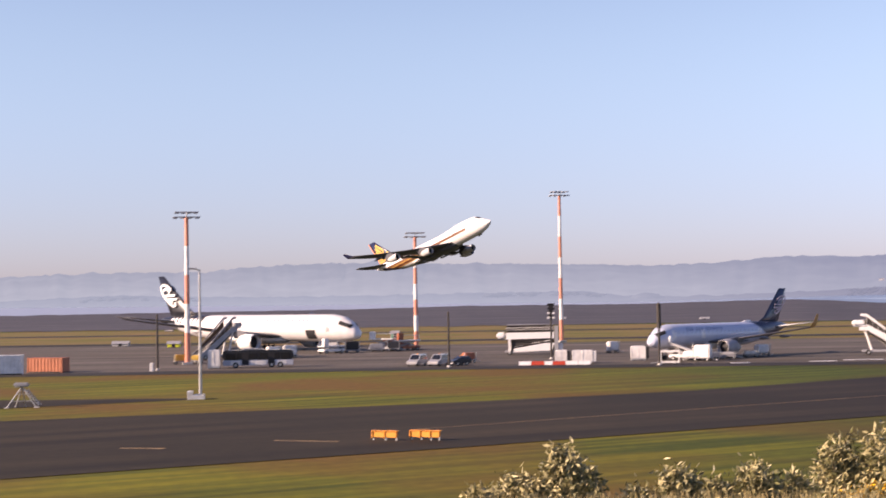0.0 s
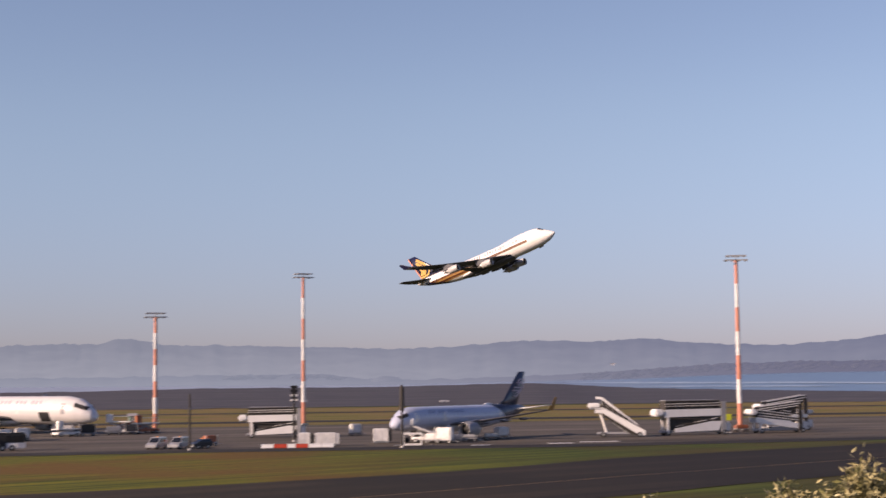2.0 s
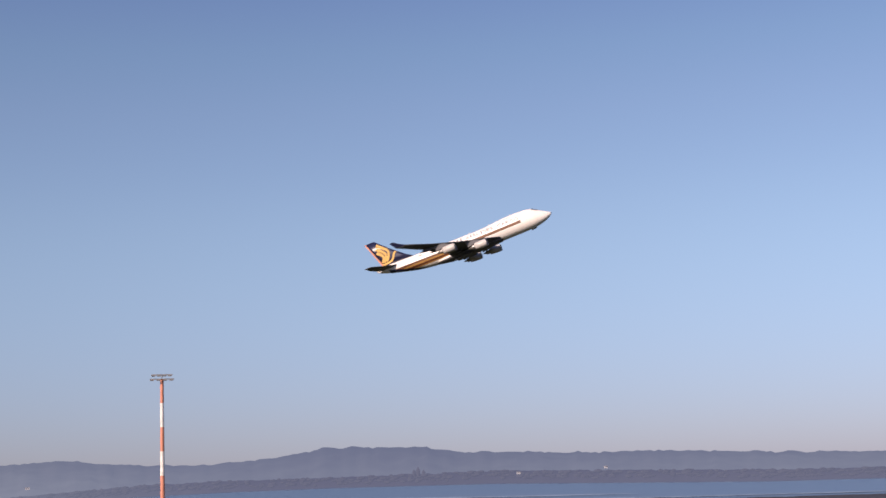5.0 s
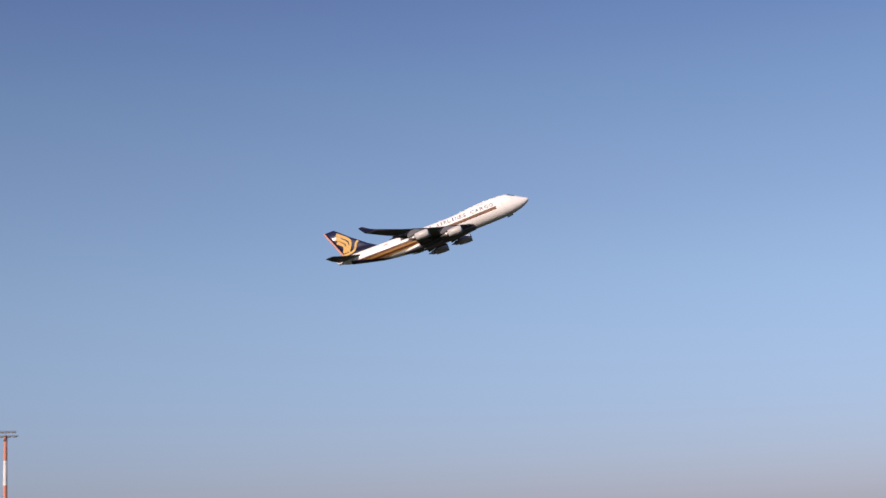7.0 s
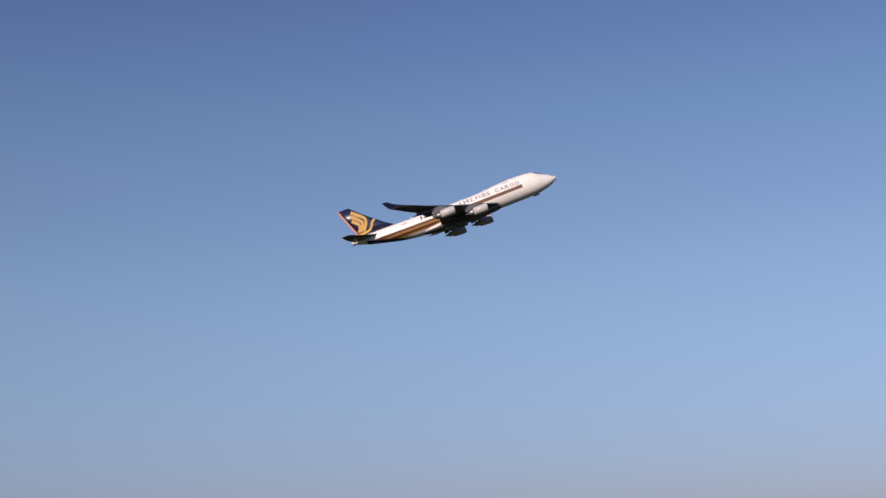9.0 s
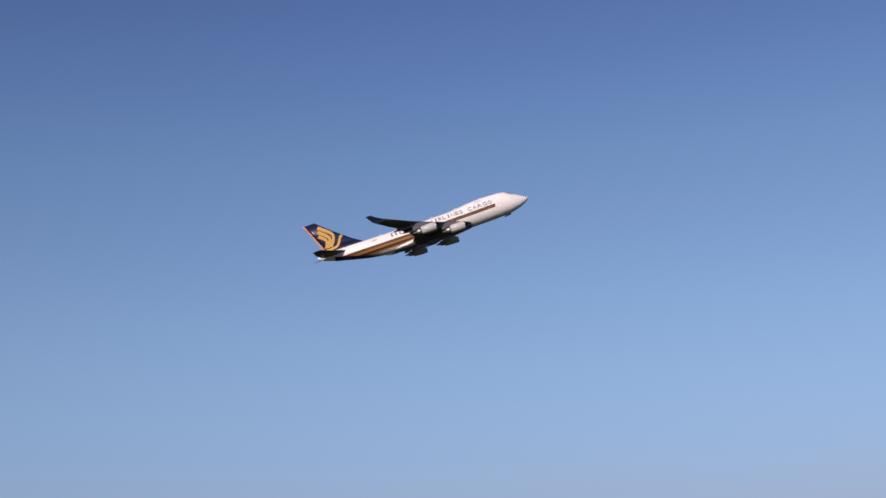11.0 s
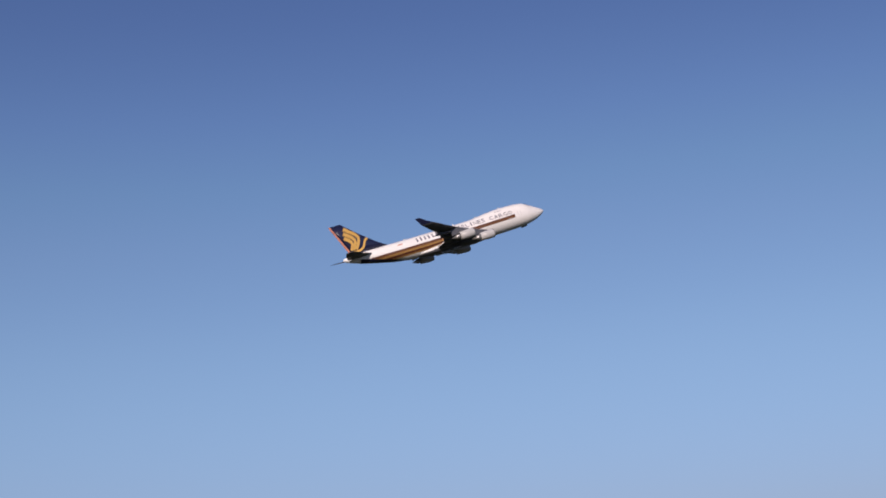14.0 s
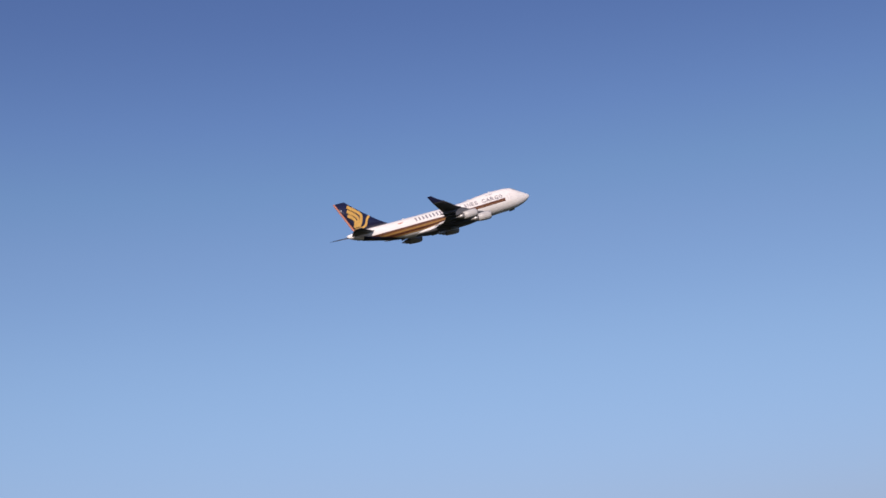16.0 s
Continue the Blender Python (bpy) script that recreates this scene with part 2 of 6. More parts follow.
# far hills as if through morning mist, painted as glow: a backdrop, far behind the rest
def painted_mist(name, low, high, low_right, high_right, z0, z1, patch=0.012):
    """Backdrop for far hills: mist painted in as glow, strongest at the foot, clearer towards the crest, thinner to the
    right.
    """
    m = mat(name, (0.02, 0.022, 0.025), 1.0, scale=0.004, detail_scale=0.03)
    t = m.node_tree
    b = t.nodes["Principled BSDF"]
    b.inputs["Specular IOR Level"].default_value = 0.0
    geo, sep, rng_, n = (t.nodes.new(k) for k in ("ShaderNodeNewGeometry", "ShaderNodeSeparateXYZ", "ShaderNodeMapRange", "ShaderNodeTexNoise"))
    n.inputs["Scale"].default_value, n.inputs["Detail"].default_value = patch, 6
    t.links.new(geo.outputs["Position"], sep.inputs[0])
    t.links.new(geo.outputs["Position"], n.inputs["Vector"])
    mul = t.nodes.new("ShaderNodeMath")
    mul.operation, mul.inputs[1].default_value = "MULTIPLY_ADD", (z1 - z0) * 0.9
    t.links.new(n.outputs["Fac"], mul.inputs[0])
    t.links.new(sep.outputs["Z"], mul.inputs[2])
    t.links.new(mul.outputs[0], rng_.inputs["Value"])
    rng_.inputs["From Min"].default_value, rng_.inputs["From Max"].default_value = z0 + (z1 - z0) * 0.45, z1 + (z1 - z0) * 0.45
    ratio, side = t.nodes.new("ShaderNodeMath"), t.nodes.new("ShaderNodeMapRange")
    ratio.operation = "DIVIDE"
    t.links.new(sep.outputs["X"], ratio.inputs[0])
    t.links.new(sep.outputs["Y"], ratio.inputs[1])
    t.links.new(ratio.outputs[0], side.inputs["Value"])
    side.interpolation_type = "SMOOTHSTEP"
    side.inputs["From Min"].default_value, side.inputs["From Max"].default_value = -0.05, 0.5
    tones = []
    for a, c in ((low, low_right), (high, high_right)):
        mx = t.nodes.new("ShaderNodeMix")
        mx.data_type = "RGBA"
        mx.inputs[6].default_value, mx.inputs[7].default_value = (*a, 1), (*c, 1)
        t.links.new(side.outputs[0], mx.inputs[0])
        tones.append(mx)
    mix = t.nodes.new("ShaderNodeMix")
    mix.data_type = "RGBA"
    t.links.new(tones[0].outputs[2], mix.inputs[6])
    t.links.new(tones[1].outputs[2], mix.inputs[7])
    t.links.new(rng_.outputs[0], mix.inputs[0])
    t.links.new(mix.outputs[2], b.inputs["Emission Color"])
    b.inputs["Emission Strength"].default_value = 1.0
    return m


M_HILL_FAR = painted_mist("mist_painted_far_hill", (0.205, 0.275, 0.375), (0.15, 0.207, 0.3), (0.148, 0.205, 0.31), (0.113, 0.16, 0.265), 10, 110)
M_HILL_NEAR = painted_mist("mist_painted_near_hill", (0.18, 0.25, 0.355), (0.15, 0.212, 0.312), (0.1, 0.132, 0.22), (0.09, 0.12, 0.207), 6, 30, 0.02)
M_FAR_TREE = painted_mist("mist_painted_far_trees", (0.152, 0.213, 0.31), (0.148, 0.208, 0.305), (0.095, 0.126, 0.209), (0.088, 0.116, 0.196), 10, 60, 0.05)


def water_material():
    m = bpy.data.materials.new("harbour_water")
    m.use_nodes = True
    t = m.node_tree
    b = t.nodes["Principled BSDF"]
    b.inputs["Specular IOR Level"].default_value = 0.25
    geo, n = t.nodes.new("ShaderNodeNewGeometry"), t.nodes.new("ShaderNodeTexNoise")
    mp = t.nodes.new("ShaderNodeMapping")
    mp.inputs["Scale"].default_value = (0.0016, 0.016, 1)
    t.links.new(geo.outputs["Position"], mp.inputs["Vector"])
    t.links.new(mp.outputs[0], n.inputs["Vector"])
    n.inputs["Detail"].default_value = 6
    rr = t.nodes.new("ShaderNodeMapRange")
    rr.inputs["To Min"].default_value, rr.inputs["To Max"].default_value = 0.25, 0.55
    t.links.new(n.outputs["Fac"], rr.inputs["Value"])
    t.links.new(rr.outputs[0], b.inputs["Roughness"])
    ramp = t.nodes.new("ShaderNodeValToRGB")
    ramp.color_ramp.elements[0].position, ramp.color_ramp.elements[0].color = 0.38, (0.085, 0.16, 0.27, 1)
    ramp.color_ramp.elements[1].position, ramp.color_ramp.elements[1].color = 0.72, (0.17, 0.25, 0.36, 1)
    t.links.new(n.outputs["Fac"], ramp.inputs[0])
    # mist over the left of the bay put into the water's colour
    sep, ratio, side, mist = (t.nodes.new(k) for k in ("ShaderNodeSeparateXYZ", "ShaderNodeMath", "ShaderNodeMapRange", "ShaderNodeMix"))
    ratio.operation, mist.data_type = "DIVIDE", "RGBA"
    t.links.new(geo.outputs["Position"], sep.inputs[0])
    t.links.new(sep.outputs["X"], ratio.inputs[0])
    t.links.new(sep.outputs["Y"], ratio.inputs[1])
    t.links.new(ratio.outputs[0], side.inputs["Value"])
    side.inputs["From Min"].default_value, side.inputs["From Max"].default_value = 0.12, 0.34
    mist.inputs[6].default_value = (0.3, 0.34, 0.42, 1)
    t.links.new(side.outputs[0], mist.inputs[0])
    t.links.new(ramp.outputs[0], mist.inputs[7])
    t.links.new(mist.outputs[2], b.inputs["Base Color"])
    return m


M_WATER = water_material()
M_SHALLOW = mat("pale_shallow_water", (0.36, 0.44, 0.53), 0.35, vary=0.25, scale=0.01, detail_scale=0.06)


# ---------------------------------------------------------------- mesh helpers
def part(name, bm, material, parent=None, label="", smooth=False):
    """Links a bmesh as one mesh object, under a thing or a part."""
    me = bpy.data.meshes.new(name)
    bm.to_mesh(me)
    bm.free()
    for m in material if isinstance(material, (list, tuple)) else [material]:
        me.materials.append(m)
    if smooth:
        for p in me.polygons:
            p.use_smooth = True
    ob = new(name, me)
    if parent:
        ob.parent = parent
    return tagged(ob, label)


def thing(name, label, category, m=None, group="", kind=""):
    ob = new(name)
    ob.matrix_world = m or Matrix()
    return tagged(ob, label, category, group, kind)


def box(bm, x0, x1, y0, y1, z0, z1, bevel=0.0):
    r = bmesh.ops.create_cube(bm, size=1, matrix=Matrix.LocRotScale(((x0 + x1) / 2, (y0 + y1) / 2, (z0 + z1) / 2), None, (abs(x1 - x0), abs(y1 - y0), abs(z1 - z0))))
    if bevel:
        es = {e for v in r["verts"] for e in v.link_edges}
        bmesh.ops.bevel(bm, geom=list(es), offset=bevel, segments=2, affect="EDGES")
    return bm


def boxed(*a, bevel=0.0):
    return box(bmesh.new(), *a, bevel=bevel)


def rod(bm, a, b, r0, r1=None, seg=8):
    """A round bar from a to b."""
    a, b = Vector(a), Vector(b)
    q = (b - a).to_track_quat("Z", "Y").to_matrix().to_4x4()
    bmesh.ops.create_cone(bm, cap_ends=True, segments=seg, radius1=r0, radius2=r0 if r1 is None else r1, depth=(b - a).length,
                          matrix=Matrix.Translation((a + b) / 2) @ q)
    return bm


def rods(pairs, r, seg=6):
    bm = bmesh.new()
    for a, b in pairs:
        rod(bm, a, b, r, seg=seg)
    return bm


def loft(sections, close=True, cap=True):
    """A skin over rings of points, all with the same count."""
    bm = bmesh.new()
    rings = [[bm.verts.new(p) for p in s] for s in sections]
    n = len(rings[0])
    for a, b in zip(rings, rings[1:]):
        for i in range(n if close else n - 1):
            j = (i + 1) % n
            bm.faces.new((a[i], a[j], b[j], b[i]))
    if cap:
        bm.faces.new(rings[0][::-1])
        bm.faces.new(rings[-1])
    bmesh.ops.recalc_face_normals(bm, faces=bm.faces)
    return bm


def lathe(profile, axis_point, seg=20, cap=True):
    """Turned about a line along x through axis_point: profile rows of (x, radius)."""
    cx, cy, cz = axis_point
    return loft([[(cx + x, cy + r * cos(2 * pi * i / seg), cz + r * sin(2 * pi * i / seg)) for i in range(seg)] for x, r in profile], cap=cap)


def sheet(name, points, z, material, label, category="ground"):
    bm = bmesh.new()
    bm.faces.new([bm.verts.new((x, y, z)) for x, y in points])
    bmesh.ops.recalc_face_normals(bm, faces=bm.faces)
    if bm.faces[:][0].normal.z < 0:
        bmesh.ops.reverse_faces(bm, faces=bm.faces)
    return tagged(part(name, bm, material), label, category, kind="structure")


def plate(bm, pts, thick, normal):
    """A flat piece with depth from a loop of points."""
    n = Vector(normal) * thick / 2
    a = [bm.verts.new(Vector(p) + n) for p in pts]
    b = [bm.verts.new(Vector(p) - n) for p in pts]
    bm.faces.new(a)
    bm.faces.new(b[::-1])
    for i in range(len(pts)):
        j = (i + 1) % len(pts)
        bm.faces.new((a[j], a[i], b[i], b[j]))
    return bm

# ---------------------------------------------------------------- ground, water, hills
def ground_sheet():
    """Level land to the horizon, with the bank on which the camera stands."""
    bm = bmesh.new()
    xs = [-4700, -1500, -500, -220, -120, -80, -60, -45, -30, -20, -12, -6, 0, 6, 12, 20, 30, 45, 60, 80, 120, 220, 500, 1500, 4700]
    ys = [-4700, -1500, -400, -120, -60, -40, -25, -12, -4, 4, 8, 12, 18, 25, 32, 40, 50, 60, 72, 85, 120, 200, 500, 1500, 4700]

    def high(x, y):
        def ease(d, lo, hi):
            u = max(0.0, min(1.0, (d - lo) / (hi - lo)))
            return 1 - u * u * (3 - 2 * u)
        z = 8.7 * ease(y, 6, 74) * ease(-y, 8, 70) * ease(abs(x), 55, 150)
        return z + (0.12 * noise.noise((x * 0.2, y * 0.2, 1)) if z > 0.3 else 0)
    grid = [[bm.verts.new((x, y, high(x, y))) for x in xs] for y in ys]
    for a, b in zip(grid, grid[1:]):
        for i in range(len(xs) - 1):
            bm.faces.new((a[i], a[i + 1], b[i + 1], b[i]))
    for f in bm.faces:
        c = f.calc_center_median()
        f.material_index = 1 if c.z > 0.9 else 0
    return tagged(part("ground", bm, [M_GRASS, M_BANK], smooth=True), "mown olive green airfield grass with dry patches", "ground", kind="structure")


ground_sheet()
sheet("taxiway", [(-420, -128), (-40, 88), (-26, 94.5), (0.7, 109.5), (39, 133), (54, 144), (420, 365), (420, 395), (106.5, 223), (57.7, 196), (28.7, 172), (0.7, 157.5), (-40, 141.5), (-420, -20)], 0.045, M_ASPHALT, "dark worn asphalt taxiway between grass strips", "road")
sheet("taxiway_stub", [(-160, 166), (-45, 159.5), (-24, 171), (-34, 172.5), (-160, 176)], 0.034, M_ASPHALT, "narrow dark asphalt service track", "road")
sheet("apron", [(-520, 252), (-66, 234.5), (0.7, 238), (67, 234), (150, 246), (420, 290), (700, 380), (700, 372), (173, 372), (93, 372), (0, 364), (-103, 404), (-520, 470)], 0.03, M_APRON, "wide weathered grey-brown asphalt aircraft apron", "pavement")
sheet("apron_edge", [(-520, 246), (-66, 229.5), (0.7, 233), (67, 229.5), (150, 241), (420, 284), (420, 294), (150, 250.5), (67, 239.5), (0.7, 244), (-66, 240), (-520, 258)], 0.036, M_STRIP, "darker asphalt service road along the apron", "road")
sheet("grass_strip", [(-900, 452), (-103, 406), (0, 366), (93, 374), (173, 374), (900, 374), (1800, 640), (1800, 720), (600, 560), (0, 612), (-900, 640)], 0.02, M_GRASS_FAR, "dry yellow-green grass beyond the apron", "grass")
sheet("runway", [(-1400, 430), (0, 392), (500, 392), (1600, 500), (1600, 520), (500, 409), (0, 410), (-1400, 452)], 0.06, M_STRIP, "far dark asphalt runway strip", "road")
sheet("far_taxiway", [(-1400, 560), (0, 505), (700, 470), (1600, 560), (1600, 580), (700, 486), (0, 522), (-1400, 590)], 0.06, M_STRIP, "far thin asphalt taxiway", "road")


def interp(table, a):
    for (p, u), (q, v) in zip(table, table[1:]):
        if a <= q:
            return u + (v - u) * (a - p) / (q - p)
    return table[-1][1]


EYE = 10.4
# height angles, by compass angle, of the tide line and of the far edge of the water; levels tilt to fit the camera's
# view
TIDE = [(-60, -0.104), (-16, -0.34), (-10, -0.311), (-3, -0.289), (1, -0.227), (7.5, -0.242), (11, -0.176), (13, -0.15), (14.5, -0.22), (17, -0.367), (23.5, -0.529), (33, -0.668), (47, -0.74), (110, -0.76)]
FAR_WATER = [(-60, 0.196), (-3, -0.129), (7.5, -0.172), (13, -0.09), (17, -0.027), (20, 0.073), (23, 0.134), (27, 0.158), (33, 0.112), (38, -0.026), (43, -0.153), (47, -0.178), (60, -0.182), (110, -0.182)]


def tide_line(a):
    """Distance and level of the water's near edge, uneven as a shore is."""
    e = interp(TIDE, a) + 0.018 * noise.noise((a * 1.3, 0, 4)) + 0.012 * noise.noise((a * 5, 0, 9))
    d = min(1900.0, EYE / tan(radians(max(0.05, -e))))
    return d, EYE + d * tan(radians(e)) + 0.12


def bay(a, e):
    """Distance and level at which the water lies at the height angle e."""
    d0, z0 = tide_line(a)
    k = (EYE + 3000 * tan(radians(interp(FAR_WATER, a))) - z0) / (3000 - d0)
    d = (z0 - d0 * k - EYE) / (tan(radians(e)) - k)
    return d, z0 + (d - d0) * k


def shore_sheet(name, rings, material, label, category, a0=-60.0, a1=100.0, n=480):
    """Ground or water between rings round the harbour: each ring gives (distance, level) for a compass angle."""
    bm = bmesh.new()
    rows = []
    for i in range(n + 1):
        a = a0 + (a1 - a0) * i / n
        c, s = cos(radians(a)), sin(radians(a))
        rows.append([bm.verts.new((s * d, c * d, z)) for d, z in (r(a) for r in rings)])
    for p, q in zip(rows, rows[1:]):
        for k in range(len(p) - 1):
            bm.faces.new((p[k], q[k], q[k + 1], p[k + 1]))
    for f in bm.faces:
        f.normal_update()
    bmesh.ops.reverse_faces(bm, faces=[f for f in bm.faces if f.normal.z < 0])
    return tagged(part(name, bm, material, smooth=True), label, category, kind="structure")


MUD_EDGE = [(-60, 900), (-30, 700), (-10, 640), (0, 612), (20, 640), (40, 640), (100, 620)]
shore_sheet("mudflat", [lambda a: (interp(MUD_EDGE, a) * (1 + 0.03 * noise.noise((a * 0.9, 0, 9))), 0.1), lambda a: (tide_line(a)[0] + 4, tide_line(a)[1] - 0.05)], M_MUD, "purple-brown tidal mud flats beyond the airfield", "mud")
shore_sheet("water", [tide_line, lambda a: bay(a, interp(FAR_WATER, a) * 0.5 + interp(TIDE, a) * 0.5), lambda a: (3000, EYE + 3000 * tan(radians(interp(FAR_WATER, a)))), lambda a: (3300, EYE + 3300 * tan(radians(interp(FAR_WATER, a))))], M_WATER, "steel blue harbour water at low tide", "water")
# pale shallows lying in long streaks along the flats
STREAK = [(10, -0.089), (13, -0.11), (17, -0.187), (23.5, -0.234), (33, -0.388), (40, -0.477), (60, -0.596)]


def shallows(a0, a1, shift, wide):
    def edge(sign):
        def at(a):
            u = (a - a0) / (a1 - a0)
            e = interp(STREAK, a) + shift + sign * wide * min(1.0, 6 * u * (1 - u)) * (0.7 + 0.6 * abs(noise.noise((a * 1.1, sign, shift * 50))))
            d, z = bay(a, e)
            return d, z + 0.35
        return at
    shore_sheet("shallows", [edge(-1), edge(1)], M_SHALLOW, "long pale streak along the tidal flats", "water", a0, a1, 90)


shallows(13.4, 29.0, 0.0, 0.03)
shallows(26.5, 38.5, 0.01, 0.022)
shallows(31.0, 50.0, -0.14, 0.018)
shallows(16.5, 24.5, -0.13, 0.02)

# crest of the far hills: compass angle, height angle
CREST = [(-60, 1.146), (-30, 0.95), (-20, 0.987), (-16, 1.04), (-12, 1.173), (-8.63, 1.15), (-7.46, 1.262), (-6.48, 1.355), (-4.58, 1.402), (-4.44, 1.461), (-4.18, 1.419), (-2.87, 1.41), (-2.26, 1.546), (-1.74, 1.602), (-1.13, 1.518), (-0.41, 1.383), (0.62, 1.346), (2.49, 1.333), (4.16, 1.271), (5.63, 1.251), (7.39, 1.179), (9.8, 1.192), (11.6, 1.34), (13.2, 1.439), (15.3, 1.344), (17.4, 1.46), (19, 1.28), (20.5, 1.18), (22.5, 1.157), (24, 1.237), (25.5, 1.408), (26.9, 1.639), (28.4, 1.6), (30.5, 1.537), (31.9, 1.289), (33.3, 1.28), (36, 1.145), (39.2, 1.107), (43.8, 0.883), (50, 0.694), (60, 0.554), (80, 0.454), (110, 0.354)]
SHORE_CREST = [(-60, 0.446), (-20, 0.187), (-16, 0.17), (-12, 0.333), (-6.4, 0.205), (-1.8, 0.213), (1.4, 0.25), (5.3, 0.263), (7, 0.071), (9, 0.017), (12, 0.077), (15, 0.176), (18.4, 0.374), (20, 0.483), (23, 0.544), (27, 0.538), (30, 0.56), (33, 0.582), (38, 0.434), (44, 0.242), (60, 0.104), (110, 0.054)]


def hill_range(name, crest, dist, depth, material, label, rough):
    """A range of hills round the harbour: front slopes up to a wooded crest, and back down."""
    bm = bmesh.new()
    rows = []
    n = 1100
    for i in range(n + 1):
        a = -60 + 170 * i / n
        top = 10.5 + dist * tan(radians(interp(crest, a)))
        top += rough * (noise.noise((a * 1.7, 0, dist)) + 0.6 * noise.noise((a * 6, 0, dist)) + 0.35 * abs(noise.noise((a * 22, 0, dist))))
        c, s = cos(radians(a)), sin(radians(a))
        col = []
        for u, v in ((-1.0, 0.0), (-0.7, 0.22), (-0.45, 0.5), (-0.2, 0.8), (0.0, 1.0), (0.1, 0.6), (0.12, -0.2)):
            d = dist + depth * u * (1 + 0.25 * noise.noise((a * 0.8, u * 3, 2)))
            z = max(-2, (top + 2) * v * (1 + (0.12 * noise.noise((a * 2.2, u * 4, 7)) if v < 1 else 0)) - 2)
            col.append(bm.verts.new((s * d, c * d, z)))
        rows.append(col)
    for p, q in zip(rows, rows[1:]):
        for k in range(len(p) - 1):
            bm.faces.new((p[k], q[k], q[k + 1], p[k + 1]))
    bmesh.ops.recalc_face_normals(bm, faces=bm.faces)
    return tagged(part(name, bm, material, smooth=True), label, "hills", kind="structure")


hill_range("backdrop_far_hills", CREST, 4350, 700, M_HILL_FAR, "blue-grey wooded hills across the harbour, mist painted in", 6.0)
hill_range("backdrop_shore", SHORE_CREST, 3300, 250, M_HILL_NEAR, "low wooded far shore, morning mist painted in", 3.0)


def far_trees():
    """Dark woods along the far shore: many small uneven crowns."""
    rng = np.random.default_rng(31)
    base = bmesh.new()
    bmesh.ops.create_icosphere(base, subdivisions=1, radius=1)
    bv, bf = [v.co.copy() for v in base.verts], [[v.index for v in f.verts] for f in base.faces]
    base.free()
    V, F = [], []
    spots = [(a, interp(SHORE_CREST, a) + rng.uniform(-0.2, 0.05), rng.uniform(4, 10), rng.uniform(1.5, 4)) for a in rng.uniform(15, 62, 900)]
    spots += [(a, interp(SHORE_CREST, a) - rng.uniform(0.0, 0.12), rng.uniform(7, 15), rng.uniform(1.5, 3)) for a in np.concatenate([rng.uniform(1.8, 6.2, 46), rng.uniform(-13, -8, 26)])]
    spots += [(30.2, 0.82, 4.5, 12), (30.05, 0.75, 4, 10), (30.4, 0.73, 4, 9)]
    for a, top, w, h in spots:
        c = Vector((3030 * sin(radians(a)), 3030 * cos(radians(a)), EYE + 3030 * tan(radians(top)) - h))
        k = len(V)
        for v in bv:
            j = 1 + 0.3 * noise.noise(v * 2 + c)
            V.append((c.x + v.x * w * j, c.y + v.y * w * j, c.z + v.z * h * j))
        F += [[k + q for q in f] for f in bf]
    me = bpy.data.meshes.new("far_trees")
    me.from_pydata(V, [], F)
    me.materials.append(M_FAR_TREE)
    tagged(new("far_trees", me), "dark trees along the far shore, haze painted in", "trees", kind="stuff")


far_trees()


def island():
    bm = bmesh.new()
    bmesh.ops.create_icosphere(bm, subdivisions=3, radius=1)
    for v in bm.verts:
        k = 1 + 0.25 * noise.noise(v.co * 2.5)
        v.co = Vector((v.co.x * 26 * k, v.co.y * 14 * k, max(-0.1, v.co.z * 8.5 * k)))
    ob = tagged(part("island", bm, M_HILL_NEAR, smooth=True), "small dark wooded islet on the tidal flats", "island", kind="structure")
    ob.matrix_world = pose(338, 2460, 8.6)


island()
# yellow markings on the taxiway, 12 mm proud of the asphalt


def marking(points, width, label):
    bm = bmesh.new()
    for (x0, y0), (x1, y1) in zip(points, points[1:]):
        d = Vector((x1 - x0, y1 - y0)).normalized()
        n = Vector((-d.y, d.x)) * width / 2
        bm.faces.new([bm.verts.new((x, y, 0.057)) for x, y in ((x0 - n.x, y0 - n.y), (x1 - n.x, y1 - n.y), (x1 + n.x, y1 + n.y), (x0 + n.x, y0 + n.y))])
    return tagged(part("line_marking", bm, M_LINE), label, "road marking", kind="structure")


marking([(-2, 125.6), (0.7, 127.5), (46.5, 159), (140, 216)], 0.17, "worn thin yellow taxiway centre line")
for x, y, w in ((61.1, 243.5, 4.2), (68.5, 247.0, 6.5), (47.5, 241.5, 3.0)):
    tagged(part("line_marking", boxed(x - w / 2, x + w / 2, y - 0.9, y + 0.9, 0.03, 0.05), M_WHITE_DIRTY), "white painted mark on the apron edge", "road marking", kind="structure")
marking([(-23.2, 113.2), (-19.8, 112.3)], 0.42, "short yellow holding mark on asphalt")
marking([(-12.4, 117.6), (-7.4, 115.8)], 0.42, "short yellow holding mark on asphalt")

